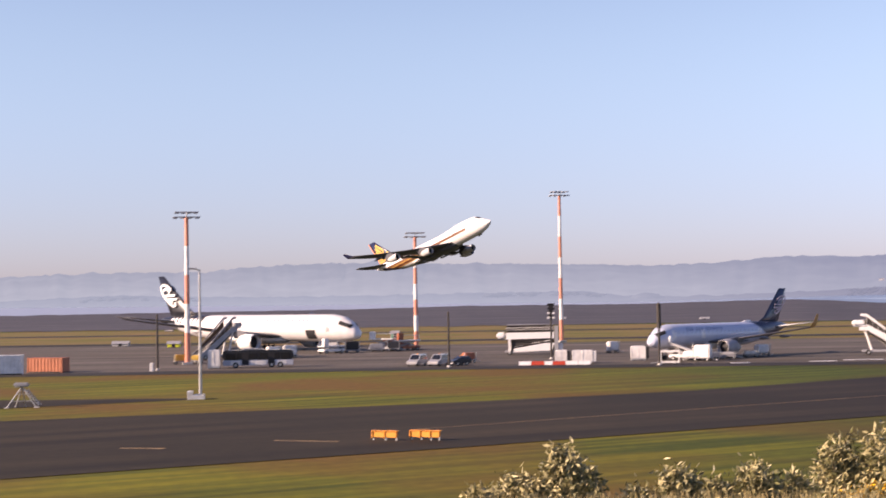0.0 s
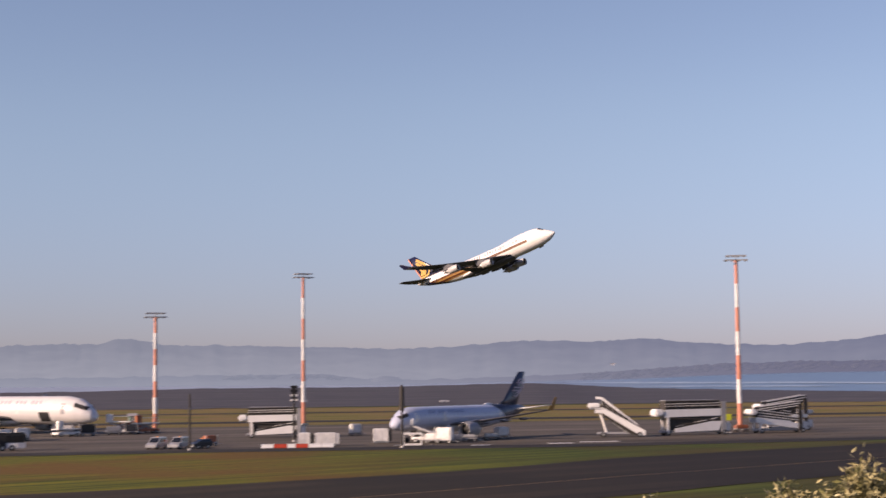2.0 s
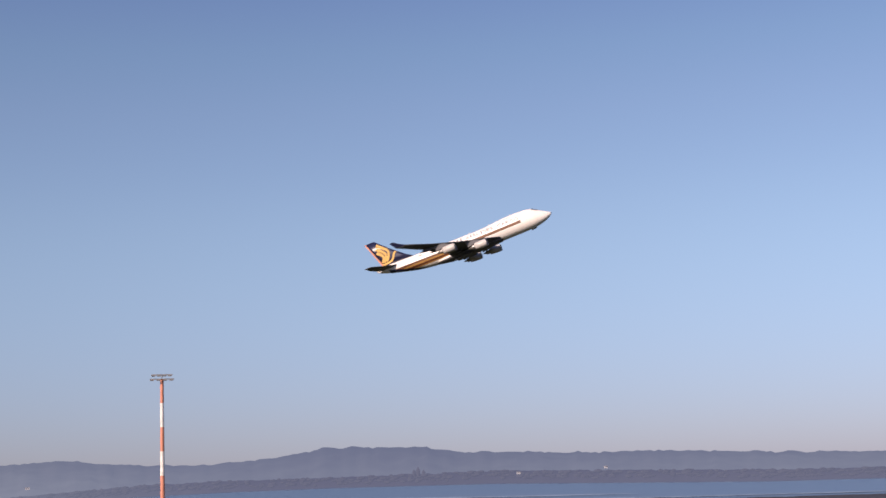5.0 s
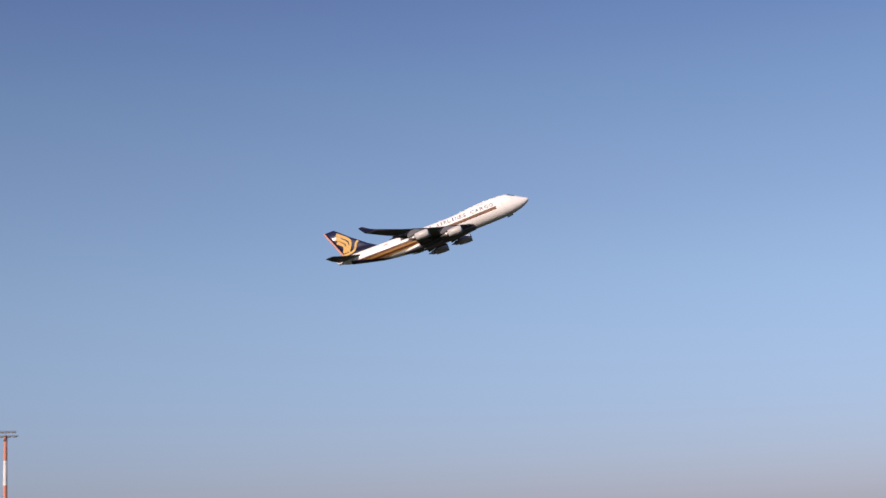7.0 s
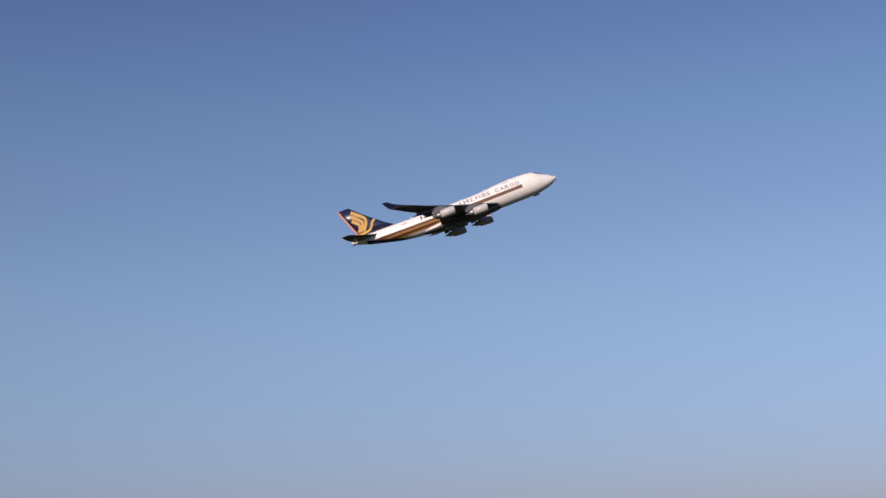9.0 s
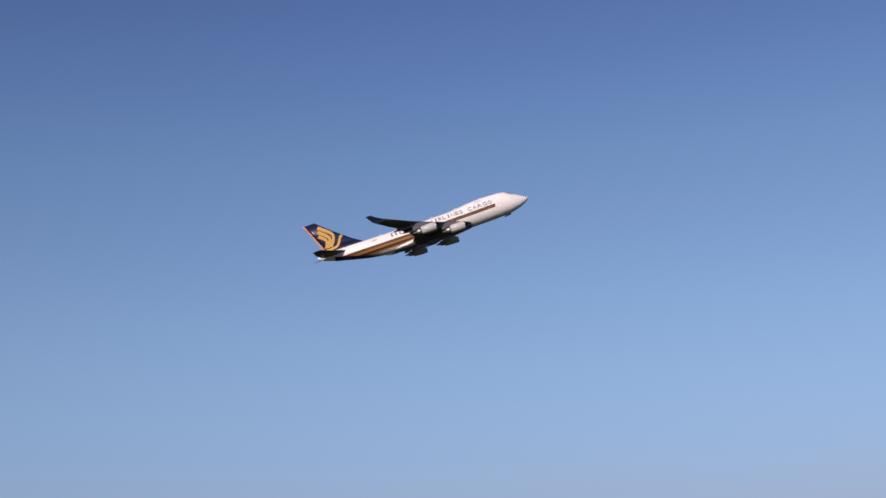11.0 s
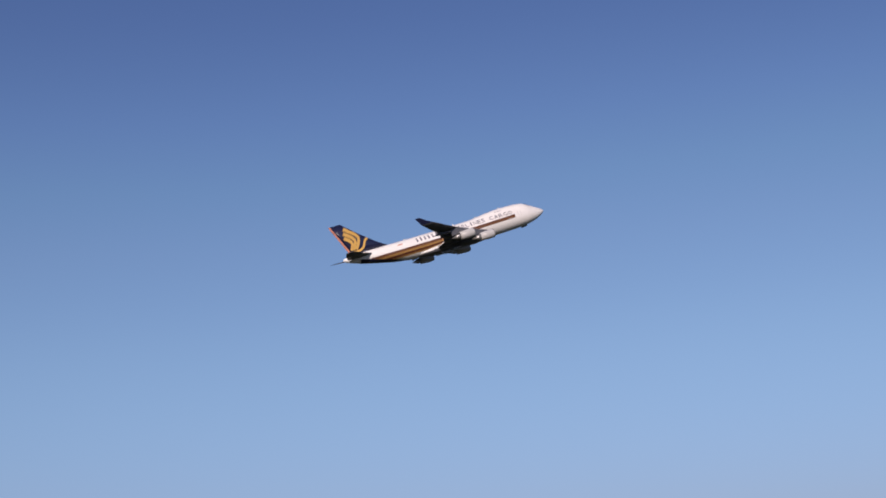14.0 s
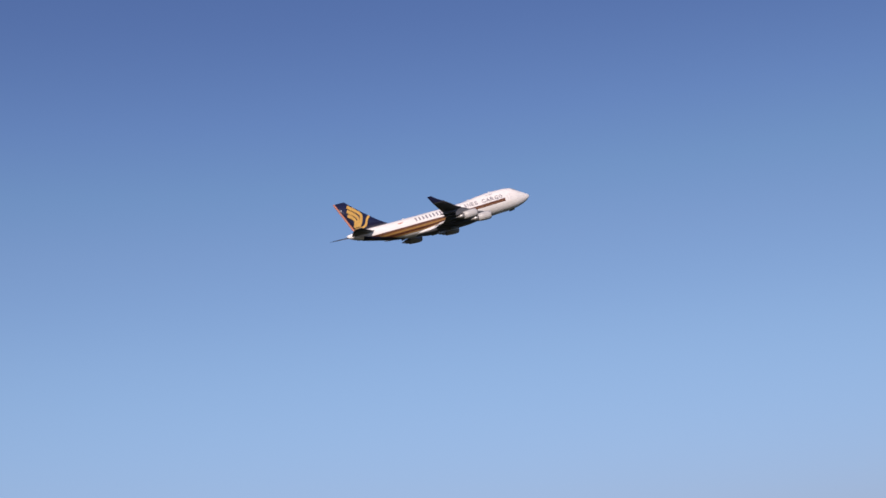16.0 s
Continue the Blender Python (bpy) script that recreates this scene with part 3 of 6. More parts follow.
# ---------------------------------------------------------------- aircraft
class Hull:
    """A fuselage from stations (distance aft of the nose, half width, top, widest level, bottom). x runs forward, y to port."""

    def __init__(self, stations, x_nose=0.0, z_lift=0.0):
        self.s, self.x0, self.z0 = stations, x_nose, z_lift

    def station(self, a):
        s = self.s
        for p, q in zip(s, s[1:]):
            if a <= q[0]:
                u = (a - p[0]) / (q[0] - p[0])
                return [p[i] + (q[i] - p[i]) * u for i in range(1, 5)]
        return list(s[-1][1:])

    def ring(self, a, n=32):
        w, top, mid, bot = self.station(a)
        out = []
        for i in range(n):
            th = 2 * pi * i / n
            s = sin(th)
            out.append((self.x0 - a, w * cos(th), self.z0 + mid + s * ((top - mid) if s > 0 else (mid - bot))))
        return out

    def side(self, a, z):
        w, top, mid, bot = self.station(a)
        h = (top - mid) if z > mid else (mid - bot)
        return w * math.sqrt(max(0.0, 1 - ((z - mid) / h) ** 2))

    def skin(self, steps=4):
        rings = []
        for p, q in zip(self.s, self.s[1:]):
            for i in range(steps):
                rings.append(self.ring(p[0] + (q[0] - p[0]) * i / steps))
        rings.append(self.ring(self.s[-1][0]))
        return loft(rings)

    def patch(self, a0, a1, lo, hi, sides=(1, -1), n=14, m=4, off=0.02, bm=None):
        """Paint on the skin between two levels, which may vary along it: a thin proud shell on one or both sides."""
        bm = bm or bmesh.new()
        for sg in sides:
            grid = []
            for i in range(n + 1):
                a = a0 + (a1 - a0) * i / n
                l, h = (f(a) if callable(f) else f for f in (lo, hi))
                col = []
                for j in range(m + 1):
                    z = l + (h - l) * j / m
                    w, top, mid, bot = self.station(a)
                    z = max(bot + 0.01, min(top - 0.01, z))
                    y = self.side(a, z)
                    nz = (z - mid) / ((top - mid) if z > mid else (mid - bot))
                    col.append(bm.verts.new((self.x0 - a, sg * (y + off), self.z0 + z + off * nz)))
                grid.append(col)
            for i in range(n):
                for j in range(m):
                    f = (grid[i][j], grid[i + 1][j], grid[i + 1][j + 1], grid[i][j + 1])
                    bm.faces.new(f if sg < 0 else f[::-1])
        return bm


AIRFOIL = [(0.0, 0.0), (0.03, 0.42), (0.12, 0.75), (0.3, 1.0), (0.55, 0.8), (0.8, 0.36), (1.0, 0.02), (1.0, -0.02), (0.75, -0.25), (0.45, -0.55), (0.2, -0.6), (0.05, -0.36)]


def wing(rows, x0, side):
    """rows: (leading edge aft, span, level, chord, thickness)."""
    return loft([[(x0 - (a + c * u), side * y, z + v * th / 2) for u, v in AIRFOIL] for a, y, z, c, th in rows])


def fin(rows, x0):
    """rows: (leading edge aft, level, chord, thickness)."""
    return loft([[(x0 - (a + c * u), v * th / 2, z) for u, v in AIRFOIL[:6] + [(1.0, 0.0)] + [(p, -q) for p, q in AIRFOIL[5:0:-1]]] for a, z, c, th in rows])


def engine(name, parent, front, r, length, paint, pylon_to):
    x, y, z = front
    e = part(name, lathe([(-0.95 * r, 0.82 * r), (-0.12 * r, 0.84 * r), (0, 0.9 * r), (-0.12 * r, 0.96 * r), (-0.8 * r, 1.02 * r), (-1.7 * r, r), (-0.62 * length, 0.86 * r), (-0.63 * length, 0.7 * r)], front, cap=False), paint, parent, smooth=True)
    part("fan", lathe([(-0.28 * r, 0.02), (-0.55 * r, 0.25 * r), (-0.6 * r, 0.82 * r), (-0.9 * r, 0.82 * r)], front), M_DARK, e, "dark fan behind the intake", smooth=True)
    part("intake_lip", lathe([(-0.1 * r, 0.83 * r), (0.02 * r, 0.87 * r), (0.03 * r, 0.92 * r), (-0.14 * r, 0.972 * r), (-0.2 * r, 0.9 * r)], front, cap=False), M_BARE, e, "polished metal intake lip", smooth=True)
    part("exhaust_cone", lathe([(-0.55 * length, 0.66 * r), (-0.8 * length, 0.52 * r), (-0.82 * length, 0.34 * r), (-length, 0.06 * r)], front), M_BARE, e, "bare metal exhaust cone", smooth=True)
    px, pz = pylon_to
    part("pylon", plate(bmesh.new(), [(x - 0.9 * r, y, z + 0.95 * r), (px, y, pz), (px - 0.45 * length, y, pz), (x - 0.95 * length, y, z + 0.45 * r), (x - 0.6 * length, y, z + 0.8 * r)], 0.34 * r, (0, 1, 0)), M_JETGREY, e)
    return e


def gear(name, parent, x, y, z_top, z_ground, wheel_r, axles, track):
    """A leg with wheels: axles are offsets along x."""
    g = part(name, rod(bmesh.new(), (x, y, z_top), (x, y, z_ground + wheel_r), wheel_r * 0.26, wheel_r * 0.2, 8), M_GREY, parent)
    part("drag_brace", rod(bmesh.new(), (x, y, z_ground + wheel_r * 2), (x + wheel_r * 2.6, y, z_top), wheel_r * 0.12, seg=6), M_GREY, g)
    for dx in axles:
        for s in (-1, 1):
            bm = bmesh.new()
            bmesh.ops.create_cone(bm, cap_ends=True, segments=14, radius1=wheel_r, radius2=wheel_r, depth=wheel_r * 0.75,
                                  matrix=Matrix.Translation((x + dx, y + s * track, z_ground + wheel_r)) @ Matrix.Rotation(pi / 2, 4, "X"))
            bmesh.ops.bevel(bm, geom=[e for e in bm.edges if len(e.link_faces) == 2 and e.calc_face_angle() > 1], offset=wheel_r * 0.18, segments=2, affect="EDGES")
            part("wheel", bm, M_RUBBER, g)
    return g


def letters_on(parent, hull, a0, a1, lo, hi, words, material, sides=(1, -1)):
    """Plain upright bars for a row of lettering, one part a letter; words: their lengths."""
    total = sum(words) + 0.9 * (len(words) - 1)
    step = (a1 - a0) / total
    for sd in sides:
        a = a0
        for w in words:
            for i in range(w):
                bm = hull.patch(a + step * 0.2, a + step * 0.58, lo, hi, (sd,), n=2, m=3)
                part("letter", bm, material, parent)
                a += step
            a += step * 0.9


GLYPHS = {}


def glyph(ch):
    """The outline of a character as points in a unit box and its faces."""
    if ch not in GLYPHS:
        cu = bpy.data.curves.new("glyph", "FONT")
        cu.body, cu.resolution_u = ch, 2
        ob = new("glyph", cu)
        me = bpy.data.meshes.new_from_object(ob.evaluated_get(bpy.context.evaluated_depsgraph_get()))
        xs, ys = [v.co.x for v in me.vertices], [v.co.y for v in me.vertices]
        w, h = max(xs) - min(xs), max(ys) - min(ys)
        GLYPHS[ch] = ([((v.co.x - min(xs)) / w, (v.co.y - min(ys)) / h) for v in me.vertices], [tuple(p.vertices) for p in me.polygons])
        bpy.data.objects.remove(ob)
        bpy.data.curves.remove(cu)
        bpy.data.meshes.remove(me)
    return GLYPHS[ch]


def letter_on(hull, ch, a, w, lo, hi, sd):
    """One letter laid on the side of a fuselage."""
    pts, faces = glyph(ch)
    bm, k = bmesh.new(), 0.3 if ch == "I" else 0.78
    vs = []
    for u, v in pts:
        u = 0.5 + (u - 0.5) * k
        aa, z = a + w * (u if sd > 0 else 1 - u), lo + (hi - lo) * v
        vs.append(bm.verts.new((hull.x0 - aa, sd * (hull.side(aa, z) + 0.13), hull.z0 + z)))
    for f in faces:
        bm.faces.new([vs[i] for i in f])
    return bm


def painted(name, parent, hull, a0, a1, lo, hi, material, label="", **k):
    for sd in (1, -1):
        part(name, hull.patch(a0, a1, lo, hi, (sd,), **k), material, parent, label)


def band(bm, pts, width, y, x0, taper=1.0):
    """A continuous painted band along (aft, level) points on the plane y, its joints mitred, tapering to its end."""
    n = len(pts)
    rows = []
    for k, (a, z) in enumerate(pts):
        p, q = Vector(pts[max(0, k - 1)]), Vector(pts[min(n - 1, k + 1)])
        d = (q - p).normalized()
        w = width * (1 + (taper - 1) * k / (n - 1)) / 2
        rows.append([bm.verts.new((x0 - a + sg * w * d.y, yy, z + sg * w * d.x)) for yy in (y, y * 0.9) for sg in (1, -1)])
    for p, q in zip(rows, rows[1:]):
        for k, m in ((0, 1), (1, 3), (3, 2), (2, 0)):
            bm.faces.new((p[k], p[m], q[m], q[k]))
    for r in (rows[0], rows[-1]):
        bm.faces.new((r[0], r[1], r[3], r[2]))
    bmesh.ops.recalc_face_normals(bm, faces=bm.faces)
    return bm


def jumbo_freighter(m):
    j = thing("cargo_jumbo_jet", "miniature white four-engined cargo jumbo jet climbing, dark blue tail, wheels retracted", "airplane", m)
    X = 34.0
    h = Hull([(-0.75, 0.05, -0.38, -0.48, -0.6), (-0.62, 0.3, -0.16, -0.52, -0.85), (-0.1, 0.7, 0.18, -0.6, -1.3), (0.9, 1.22, 0.78, -0.65, -1.9), (2.6, 1.86, 1.76, -0.62, -2.6),
              (4.2, 2.35, 2.6, -0.5, -3.0), (5.0, 2.58, 3.12, -0.4, -3.2), (6.2, 2.8, 3.68, -0.3, -3.36), (8.5, 3.1, 4.05, -0.2, -3.56), (12, 3.25, 4.15, -0.2, -3.7), (16, 3.25, 4.07, -0.2, -3.78),
              (19, 3.25, 3.84, -0.2, -3.82), (22, 3.25, 3.46, -0.2, -3.85), (25, 3.25, 3.2, -0.2, -3.9), (28, 3.25, 3.1, -0.2, -3.96), (33, 3.25, 3.06, -0.2, -4.0), (42, 3.25, 3.05, -0.2, -3.85),
              (48, 3.2, 3.05, -0.1, -3.4), (53, 2.95, 3.08, 0.1, -2.6), (58, 2.45, 3.1, 0.6, -1.45), (63, 1.7, 3.08, 1.3, -0.25), (66.5, 0.95, 2.9, 1.9, 0.85), (68.0, 0.5, 2.65, 2.1, 1.55), (68.4, 0.12, 2.35, 2.2, 2.05)], X)
    body = part("fuselage", h.skin(5), M_JETWHITE, j, smooth=True)
    # cheat line: brown over bronze, a gold line below, falling away aft, and the dark blue under the tail
    s = lambda a: 0.25 - 0.028 * (a - 10.5) + 0.0004 * (a - 10.5) ** 2
    low = lambda a: 0.55 + 0.012 * (a - 10.5)
    painted("brown_stripe", body, h, 10.4, 61, lambda a: s(a) + 0.02, lambda a: s(a) + 0.42, M_BROWN, "dark brown stripe along the side", n=40)
    painted("bronze_stripe", body, h, 10.55, 61.5, lambda a: s(a) - 0.38, lambda a: s(a), M_BRONZE, "bronze stripe under the brown one", n=40, off=0.022)
    painted("brown_edge", body, h, 10.4, 30, lambda a: s(a) - 0.6, lambda a: s(a) - 0.4, M_BROWN, n=20, off=0.022)
    painted("gold_stripe", body, h, 26, 62, lambda a: s(a) - 0.4 - min(0.5, 0.035 * (a - 26)), lambda a: s(a) - 0.4, M_OCHRE, "gold stripe under the brown one", n=34, off=0.024)
    painted("lower_brown_stripe", body, h, 33, 60, lambda a: s(a) - 0.42 - min(1.15, 0.075 * (a - 26)), lambda a: s(a) - 0.42 - min(0.5, 0.035 * (a - 26)), M_BROWN, n=30, off=0.022)
    painted("lower_gold_stripe", body, h, 37, 58, lambda a: s(a) - 0.44 - min(1.5, 0.095 * (a - 26)), lambda a: s(a) - 0.44 - min(1.15, 0.075 * (a - 26)), M_OCHRE, n=28, off=0.022)
    painted("tail_underside", body, h, 48, 63.4, -5.0, lambda a: -3.5 + (a - 48) * 0.29, M_NAVY, "dark blue patch under the tail", n=40, off=0.06, m=16)
    for sd in (1, -1):
        for word, a0, a1 in (("CARGO", 11.0, 19.4), ("AIRLINES", 20.8, 31.8)):
            for i, ch in enumerate(word):
                w = (a1 - a0) / len(word)
                k = i if sd < 0 else len(word) - 1 - i
                part("letter", letter_on(h, ch, a0 + (len(word) - 1 - k) * w, w, 0.98, 2.2, sd), M_TITLE, body)
    letters_on(body, h, 33.2, 45.2, 0.98, 2.2, (9,), M_TITLE)
    painted("cockpit_windows", body, h, 3.5, 5.7, lambda a: 1.95 + (a - 3.5) * 0.5, lambda a: 2.45 + (a - 3.5) * 0.52, M_GLASS, "dark cockpit windows", n=6, m=3, off=0.07)
    painted("registration_mark", body, h, 14.2, 16.6, 3.05, 3.2, M_PALE_TITLE, n=3, m=1)
    painted("flag_mark", body, h, 49.3, 50.9, 1.6, 1.92, M_MASTRED, n=2, m=1)
    for a0 in (8.2, 9.3, 60.6):
        painted("door_outline", body, h, a0, a0 + 0.05, -0.3, 1.5, M_PALE_TITLE, n=1, m=3)
    for a, z in ((13.5, 4.1), (22.0, 3.45), (30.0, 3.08), (47.0, 3.05)):
        part("antenna", plate(bmesh.new(), [(X - a, 0, z - 0.15), (X - a - 0.7, 0, z - 0.15), (X - a - 0.7, 0, z + 0.28), (X - a - 0.45, 0, z + 0.28)], 0.08, (0, 1, 0)), M_JETWHITE, body)
    part("wing_body_fairing", loft([[(X - a, w * cos(2 * pi * i / 24), -3.0 + hh * sin(2 * pi * i / 24)) for i in range(24)] for a, w, hh in ((17, 0.4, 0.2), (20, 2.6, 1.0), (25, 3.7, 1.5), (34, 3.9, 1.6), (40, 3.5, 1.35), (45, 1.6, 0.6), (47, 0.3, 0.1))]), M_JETGREY, j, "grey belly fairing", smooth=True)
    part("aft_fairing", loft([[(X - a, w * cos(2 * pi * i / 20), -2.75 + hh * sin(2 * pi * i / 20)) for i in range(20)] for a, w, hh in ((35.5, 2.0, 0.5), (37.5, 3.55, 1.05), (40.5, 3.42, 1.0), (44, 2.4, 0.6), (47.5, 0.4, 0.1))]), M_JETWHITE, j, "white rear fairing behind the wing", smooth=True)
    for sd, nm in ((-1, "starboard_wing"), (1, "port_wing")):
        w = part(nm, wing([(19.4, 2.6, -2.5, 16.6, 1.9), (24.3, 8.0, -1.75, 12.0, 1.35), (31.8, 15.3, -0.8, 8.4, 0.85), (40.1, 23.2, 0.8, 6.0, 0.55), (47.3, 29.8, 2.65, 4.0, 0.36)], X, sd), M_JETGREY, j, smooth=True)
        part("winglet", loft([[(X - (a + c * u), sd * (y + v * 0.1), z) for u, v in AIRFOIL] for a, y, z, c in ((47.4, 29.8, 2.65, 3.9), (49.4, 30.1, 3.6, 2.6), (51.4, 30.4, 4.9, 1.5))]), M_NAVY, w, "upturned dark wing tip")
        for y, a, z in ((6.6, 35.2, -2.5), (12.4, 36.5, -1.9), (17.6, 39.3, -1.15), (21.6, 42.0, -0.5)):
            part("flap_fairing", lathe([(2.2, 0.03), (1.2, 0.32), (0, 0.46), (-1.8, 0.36), (-3.8, 0.04)], (X - a, sd * y, z - 0.12), 12), M_JETGREY, w, smooth=True)
        part("flap", wing([(34.6, 3.2, -2.75, 4.4, 0.4), (35.6, 9.5, -2.15, 3.0, 0.32), (38.1, 15.0, -1.4, 2.4, 0.26)], X, sd), M_JETGREY, w, "lowered trailing flap")
        part("outer_flap", wing([(38.9, 15.6, -1.25, 2.2, 0.24), (43.0, 21.6, 0.0, 1.7, 0.2)], X, sd), M_JETGREY, w, "lowered trailing flap")
        engine("inboard_engine", j, (X - 23.0, sd * 11.85, -3.95), 1.38, 7.4, M_COWL, (X - 27.4, -1.5))
        engine("outboard_engine", j, (X - 32.7, sd * 20.7, -2.75), 1.38, 7.4, M_COWL, (X - 36.6, -0.15))
        part("tailplane", wing([(58.6, 1.2, 1.7, 8.6, 0.8), (63.4, 6.0, 2.3, 5.6, 0.5), (67.2, 10.5, 2.95, 2.7, 0.25)], X, sd), M_JETGREY, j, smooth=True)
        for x0, x1, y0 in ((31.0, 34.4, 3.3), (34.8, 38.0, 1.4)):
            part("gear_door", boxed(X - x1, X - x0, min(sd * y0, sd * (y0 + 1.5)), max(sd * y0, sd * (y0 + 1.5)), -4.5, -4.1, bevel=0.12), M_JETGREY, j, "closed wheel bay door")
    f = part("tail_fin", fin([(52.6, 2.8, 12.6, 1.1), (56.2, 5.1, 10.0, 0.95), (61.2, 9.1, 6.6, 0.7), (65.85, 13.25, 3.45, 0.4)], X), M_NAVY, j, "dark blue tail fin", smooth=True)
    part("rudder_edge", plate(bmesh.new(), [(X - 65.1, 0, 3.5), (X - 69.2, 0, 13.25), (X - 69.75, 0, 13.25), (X - 65.75, 0, 3.5)], 0.2, (0, 1, 0)), M_MASTRED, f, "thin red trailing edge")
    # a bird of three swept wing bands and a curved breast, a thin dark gap between them
    for y in (0.5, -0.5):
        for pts in (((65.5, 11.5), (64.4, 10.65), (63.3, 9.75), (62.2, 8.8), (61.65, 7.95), (61.75, 6.95), (62.4, 5.6), (63.3, 4.35)),
                    ((65.95, 10.15), (64.8, 9.3), (63.7, 8.35), (62.95, 7.4), (62.98, 6.5), (63.55, 5.45), (64.25, 4.4)),
                    ((66.1, 8.75), (65.1, 7.95), (64.3, 7.15), (64.0, 6.35), (64.4, 5.4), (65.0, 4.45))):
            part("emblem_wing_band", band(bmesh.new(), pts, 1.12, y, X, 0.72), M_GOLD, f, "gold swept band on the fin")
        part("emblem_breast", band(bmesh.new(), ((58.9, 6.95), (59.6, 6.6), (60.15, 5.9), (60.6, 5.0), (61.2, 4.25), (62.2, 3.85), (63.6, 3.72), (65.2, 3.7)), 0.72, y, X), M_GOLD, f, "gold curved band on the fin")
    part("nose_gear_door", plate(bmesh.new(), [(X - 5.9, 0.5, -3.3), (X - 8.2, 0.5, -3.52), (X - 8.1, 0.55, -3.95), (X - 6.1, 0.55, -3.75)], 0.08, (0, 1, 0)), M_JETGREY, j, "nose wheel door almost shut")
    return j


def twin_jet(name, label, m, L, r, lift, z_floor, span, sweep, eng, tail_top, livery):
    """A two-engined airliner on its wheels: the nose at x = 0, level ground at z = 0."""
    j = thing(name, label, "airplane", m)
    c = lift
    st = [(0, 0.05, c - 0.5 * r, c - 0.55 * r, c - 0.6 * r), (0.012 * L, 0.42 * r, c - 0.05 * r, c - 0.42 * r, c - 0.8 * r), (0.035 * L, 0.68 * r, c + 0.42 * r, c - 0.25 * r, c - 0.92 * r),
          (0.07 * L, 0.9 * r, c + 0.82 * r, c - 0.1 * r, c - 0.99 * r), (0.12 * L, r, c + r, c, c - r), (0.4 * L, r, c + r, c, c - r), (0.66 * L, r, c + r, c, c - r),
          (0.78 * L, 0.9 * r, c + r, c + 0.12 * r, c - 0.7 * r), (0.88 * L, 0.62 * r, c + 0.98 * r, c + 0.36 * r, c - 0.2 * r), (0.96 * L, 0.3 * r, c + 0.85 * r, c + 0.55 * r, c + 0.25 * r), (L, 0.06 * r, c + 0.65 * r, c + 0.6 * r, c + 0.55 * r)]
    h = Hull(st)
    body = part("fuselage", h.skin(), M_HULL if livery == "wide" else M_SHADED_WHITE, j, smooth=True)
    painted("cockpit_windows", body, h, 0.024 * L, 0.066 * L, lambda a: c + (-0.02 + (a / L - 0.024) * 6.5) * r, lambda a: c + (0.22 + (a / L - 0.024) * 7.2) * r, M_DARK, "dark cockpit windows", n=8, m=3, off=0.07)
    bm = bmesh.new()
    n = int(L * 0.62 / 1.1)
    for i in range(n):
        a = 0.14 * L + i * 1.1
        h.patch(a, a + 0.25, c + 0.2 * r, c + 0.2 * r + 0.36, n=1, m=1, bm=bm)
    tagged(part("cabin_windows", bm, M_CABIN, body, "row of small grey cabin windows"), kind="stuff")
    letters_on(body, h, 0.2 * L, 0.46 * L, c + 0.42 * r, c + 0.68 * r, (3, 3, 7), M_PALE_TITLE if livery == "wide" else M_SLATE)
    for a in (0.1, 0.3, 0.72):
        painted("cabin_door", body, h, a * L, a * L + 0.95, c - 0.25 * r, c + 0.5 * r, M_GREY if livery == "wide" and a == 0.1 else M_WHITE_DIRTY, n=2, m=3, off=0.015)
    part("wing_body_fairing", loft([[(-(a * L), w * r * cos(2 * pi * i / 20), c - 0.75 * r + hh * r * sin(2 * pi * i / 20)) for i in range(20)] for a, w, hh in ((0.3, 0.1, 0.05), (0.35, 0.85, 0.38), (0.45, 1.1, 0.5), (0.55, 1.0, 0.45), (0.62, 0.4, 0.2), (0.64, 0.1, 0.05))]), M_WHITE, j, smooth=True)
    root, sp = (0.33 if livery == "wide" else 0.35) * L, span / 2
    tn = tan(radians(sweep))
    for sd, nm in ((-1, "starboard_wing"), (1, "port_wing")):
        zr = c - 0.62 * r
        rw = [(root, 0.8 * r, zr, 0.19 * L, 0.022 * L), (root + 0.32 * sp * tn, 0.36 * sp, zr + 0.04 * sp, 0.115 * L, 0.013 * L), (root + 0.92 * sp * tn, 0.93 * sp, zr + 0.135 * sp, 0.042 * L, 0.005 * L)]
        if livery == "wide":
            rw.append((root + 1.08 * sp * tn, sp, zr + 0.165 * sp, 0.012 * L, 0.002 * L))
        w = part(nm, wing(rw, 0, sd), M_JETGREY, j, smooth=True)
        if livery != "wide":
            a0, y0, z0, c0 = rw[-1][:4]
            # ochre paint here stands in for warm sunlight on the tip
            part("wing_tip_fence", loft([[(-(a0 + da + c0 * q * u), sd * (y0 + dy + v * 0.06), z0 + dz) for u, v in AIRFOIL] for da, dy, dz, q in ((0, 0, 0, 1.0), (0.5, 0.35, 0.7, 0.75), (1.3, 0.6, 2.2, 0.35))]), M_OCHRE, w, "curved upturned wing tip, warm sunlight painted as ochre")
        for k in (0.2, 0.42, 0.62):
            part("flap_fairing", lathe([(1.2, 0.02), (0.6, 0.2), (0, 0.26), (-1.2, 0.2), (-2.2, 0.03)], (-(root + k * sp * tn + 0.16 * L * (1 - k * 0.8)), sd * k * sp, zr + 0.1 * k * sp - 0.2), 10), M_JETGREY, w, smooth=True)
        er, el, ey = eng
        ex = -(root + (ey / sp - 0.1) * sp * tn - 0.62 * el)
        # the narrow-body's cowls carry shade in their grey
        engine("engine", j, (ex, sd * ey, c - 0.72 * r - er * 0.42), er, el, M_WHITE if livery == "wide" else M_GREY, (ex - 0.75 * el, zr + 0.05 * sp))
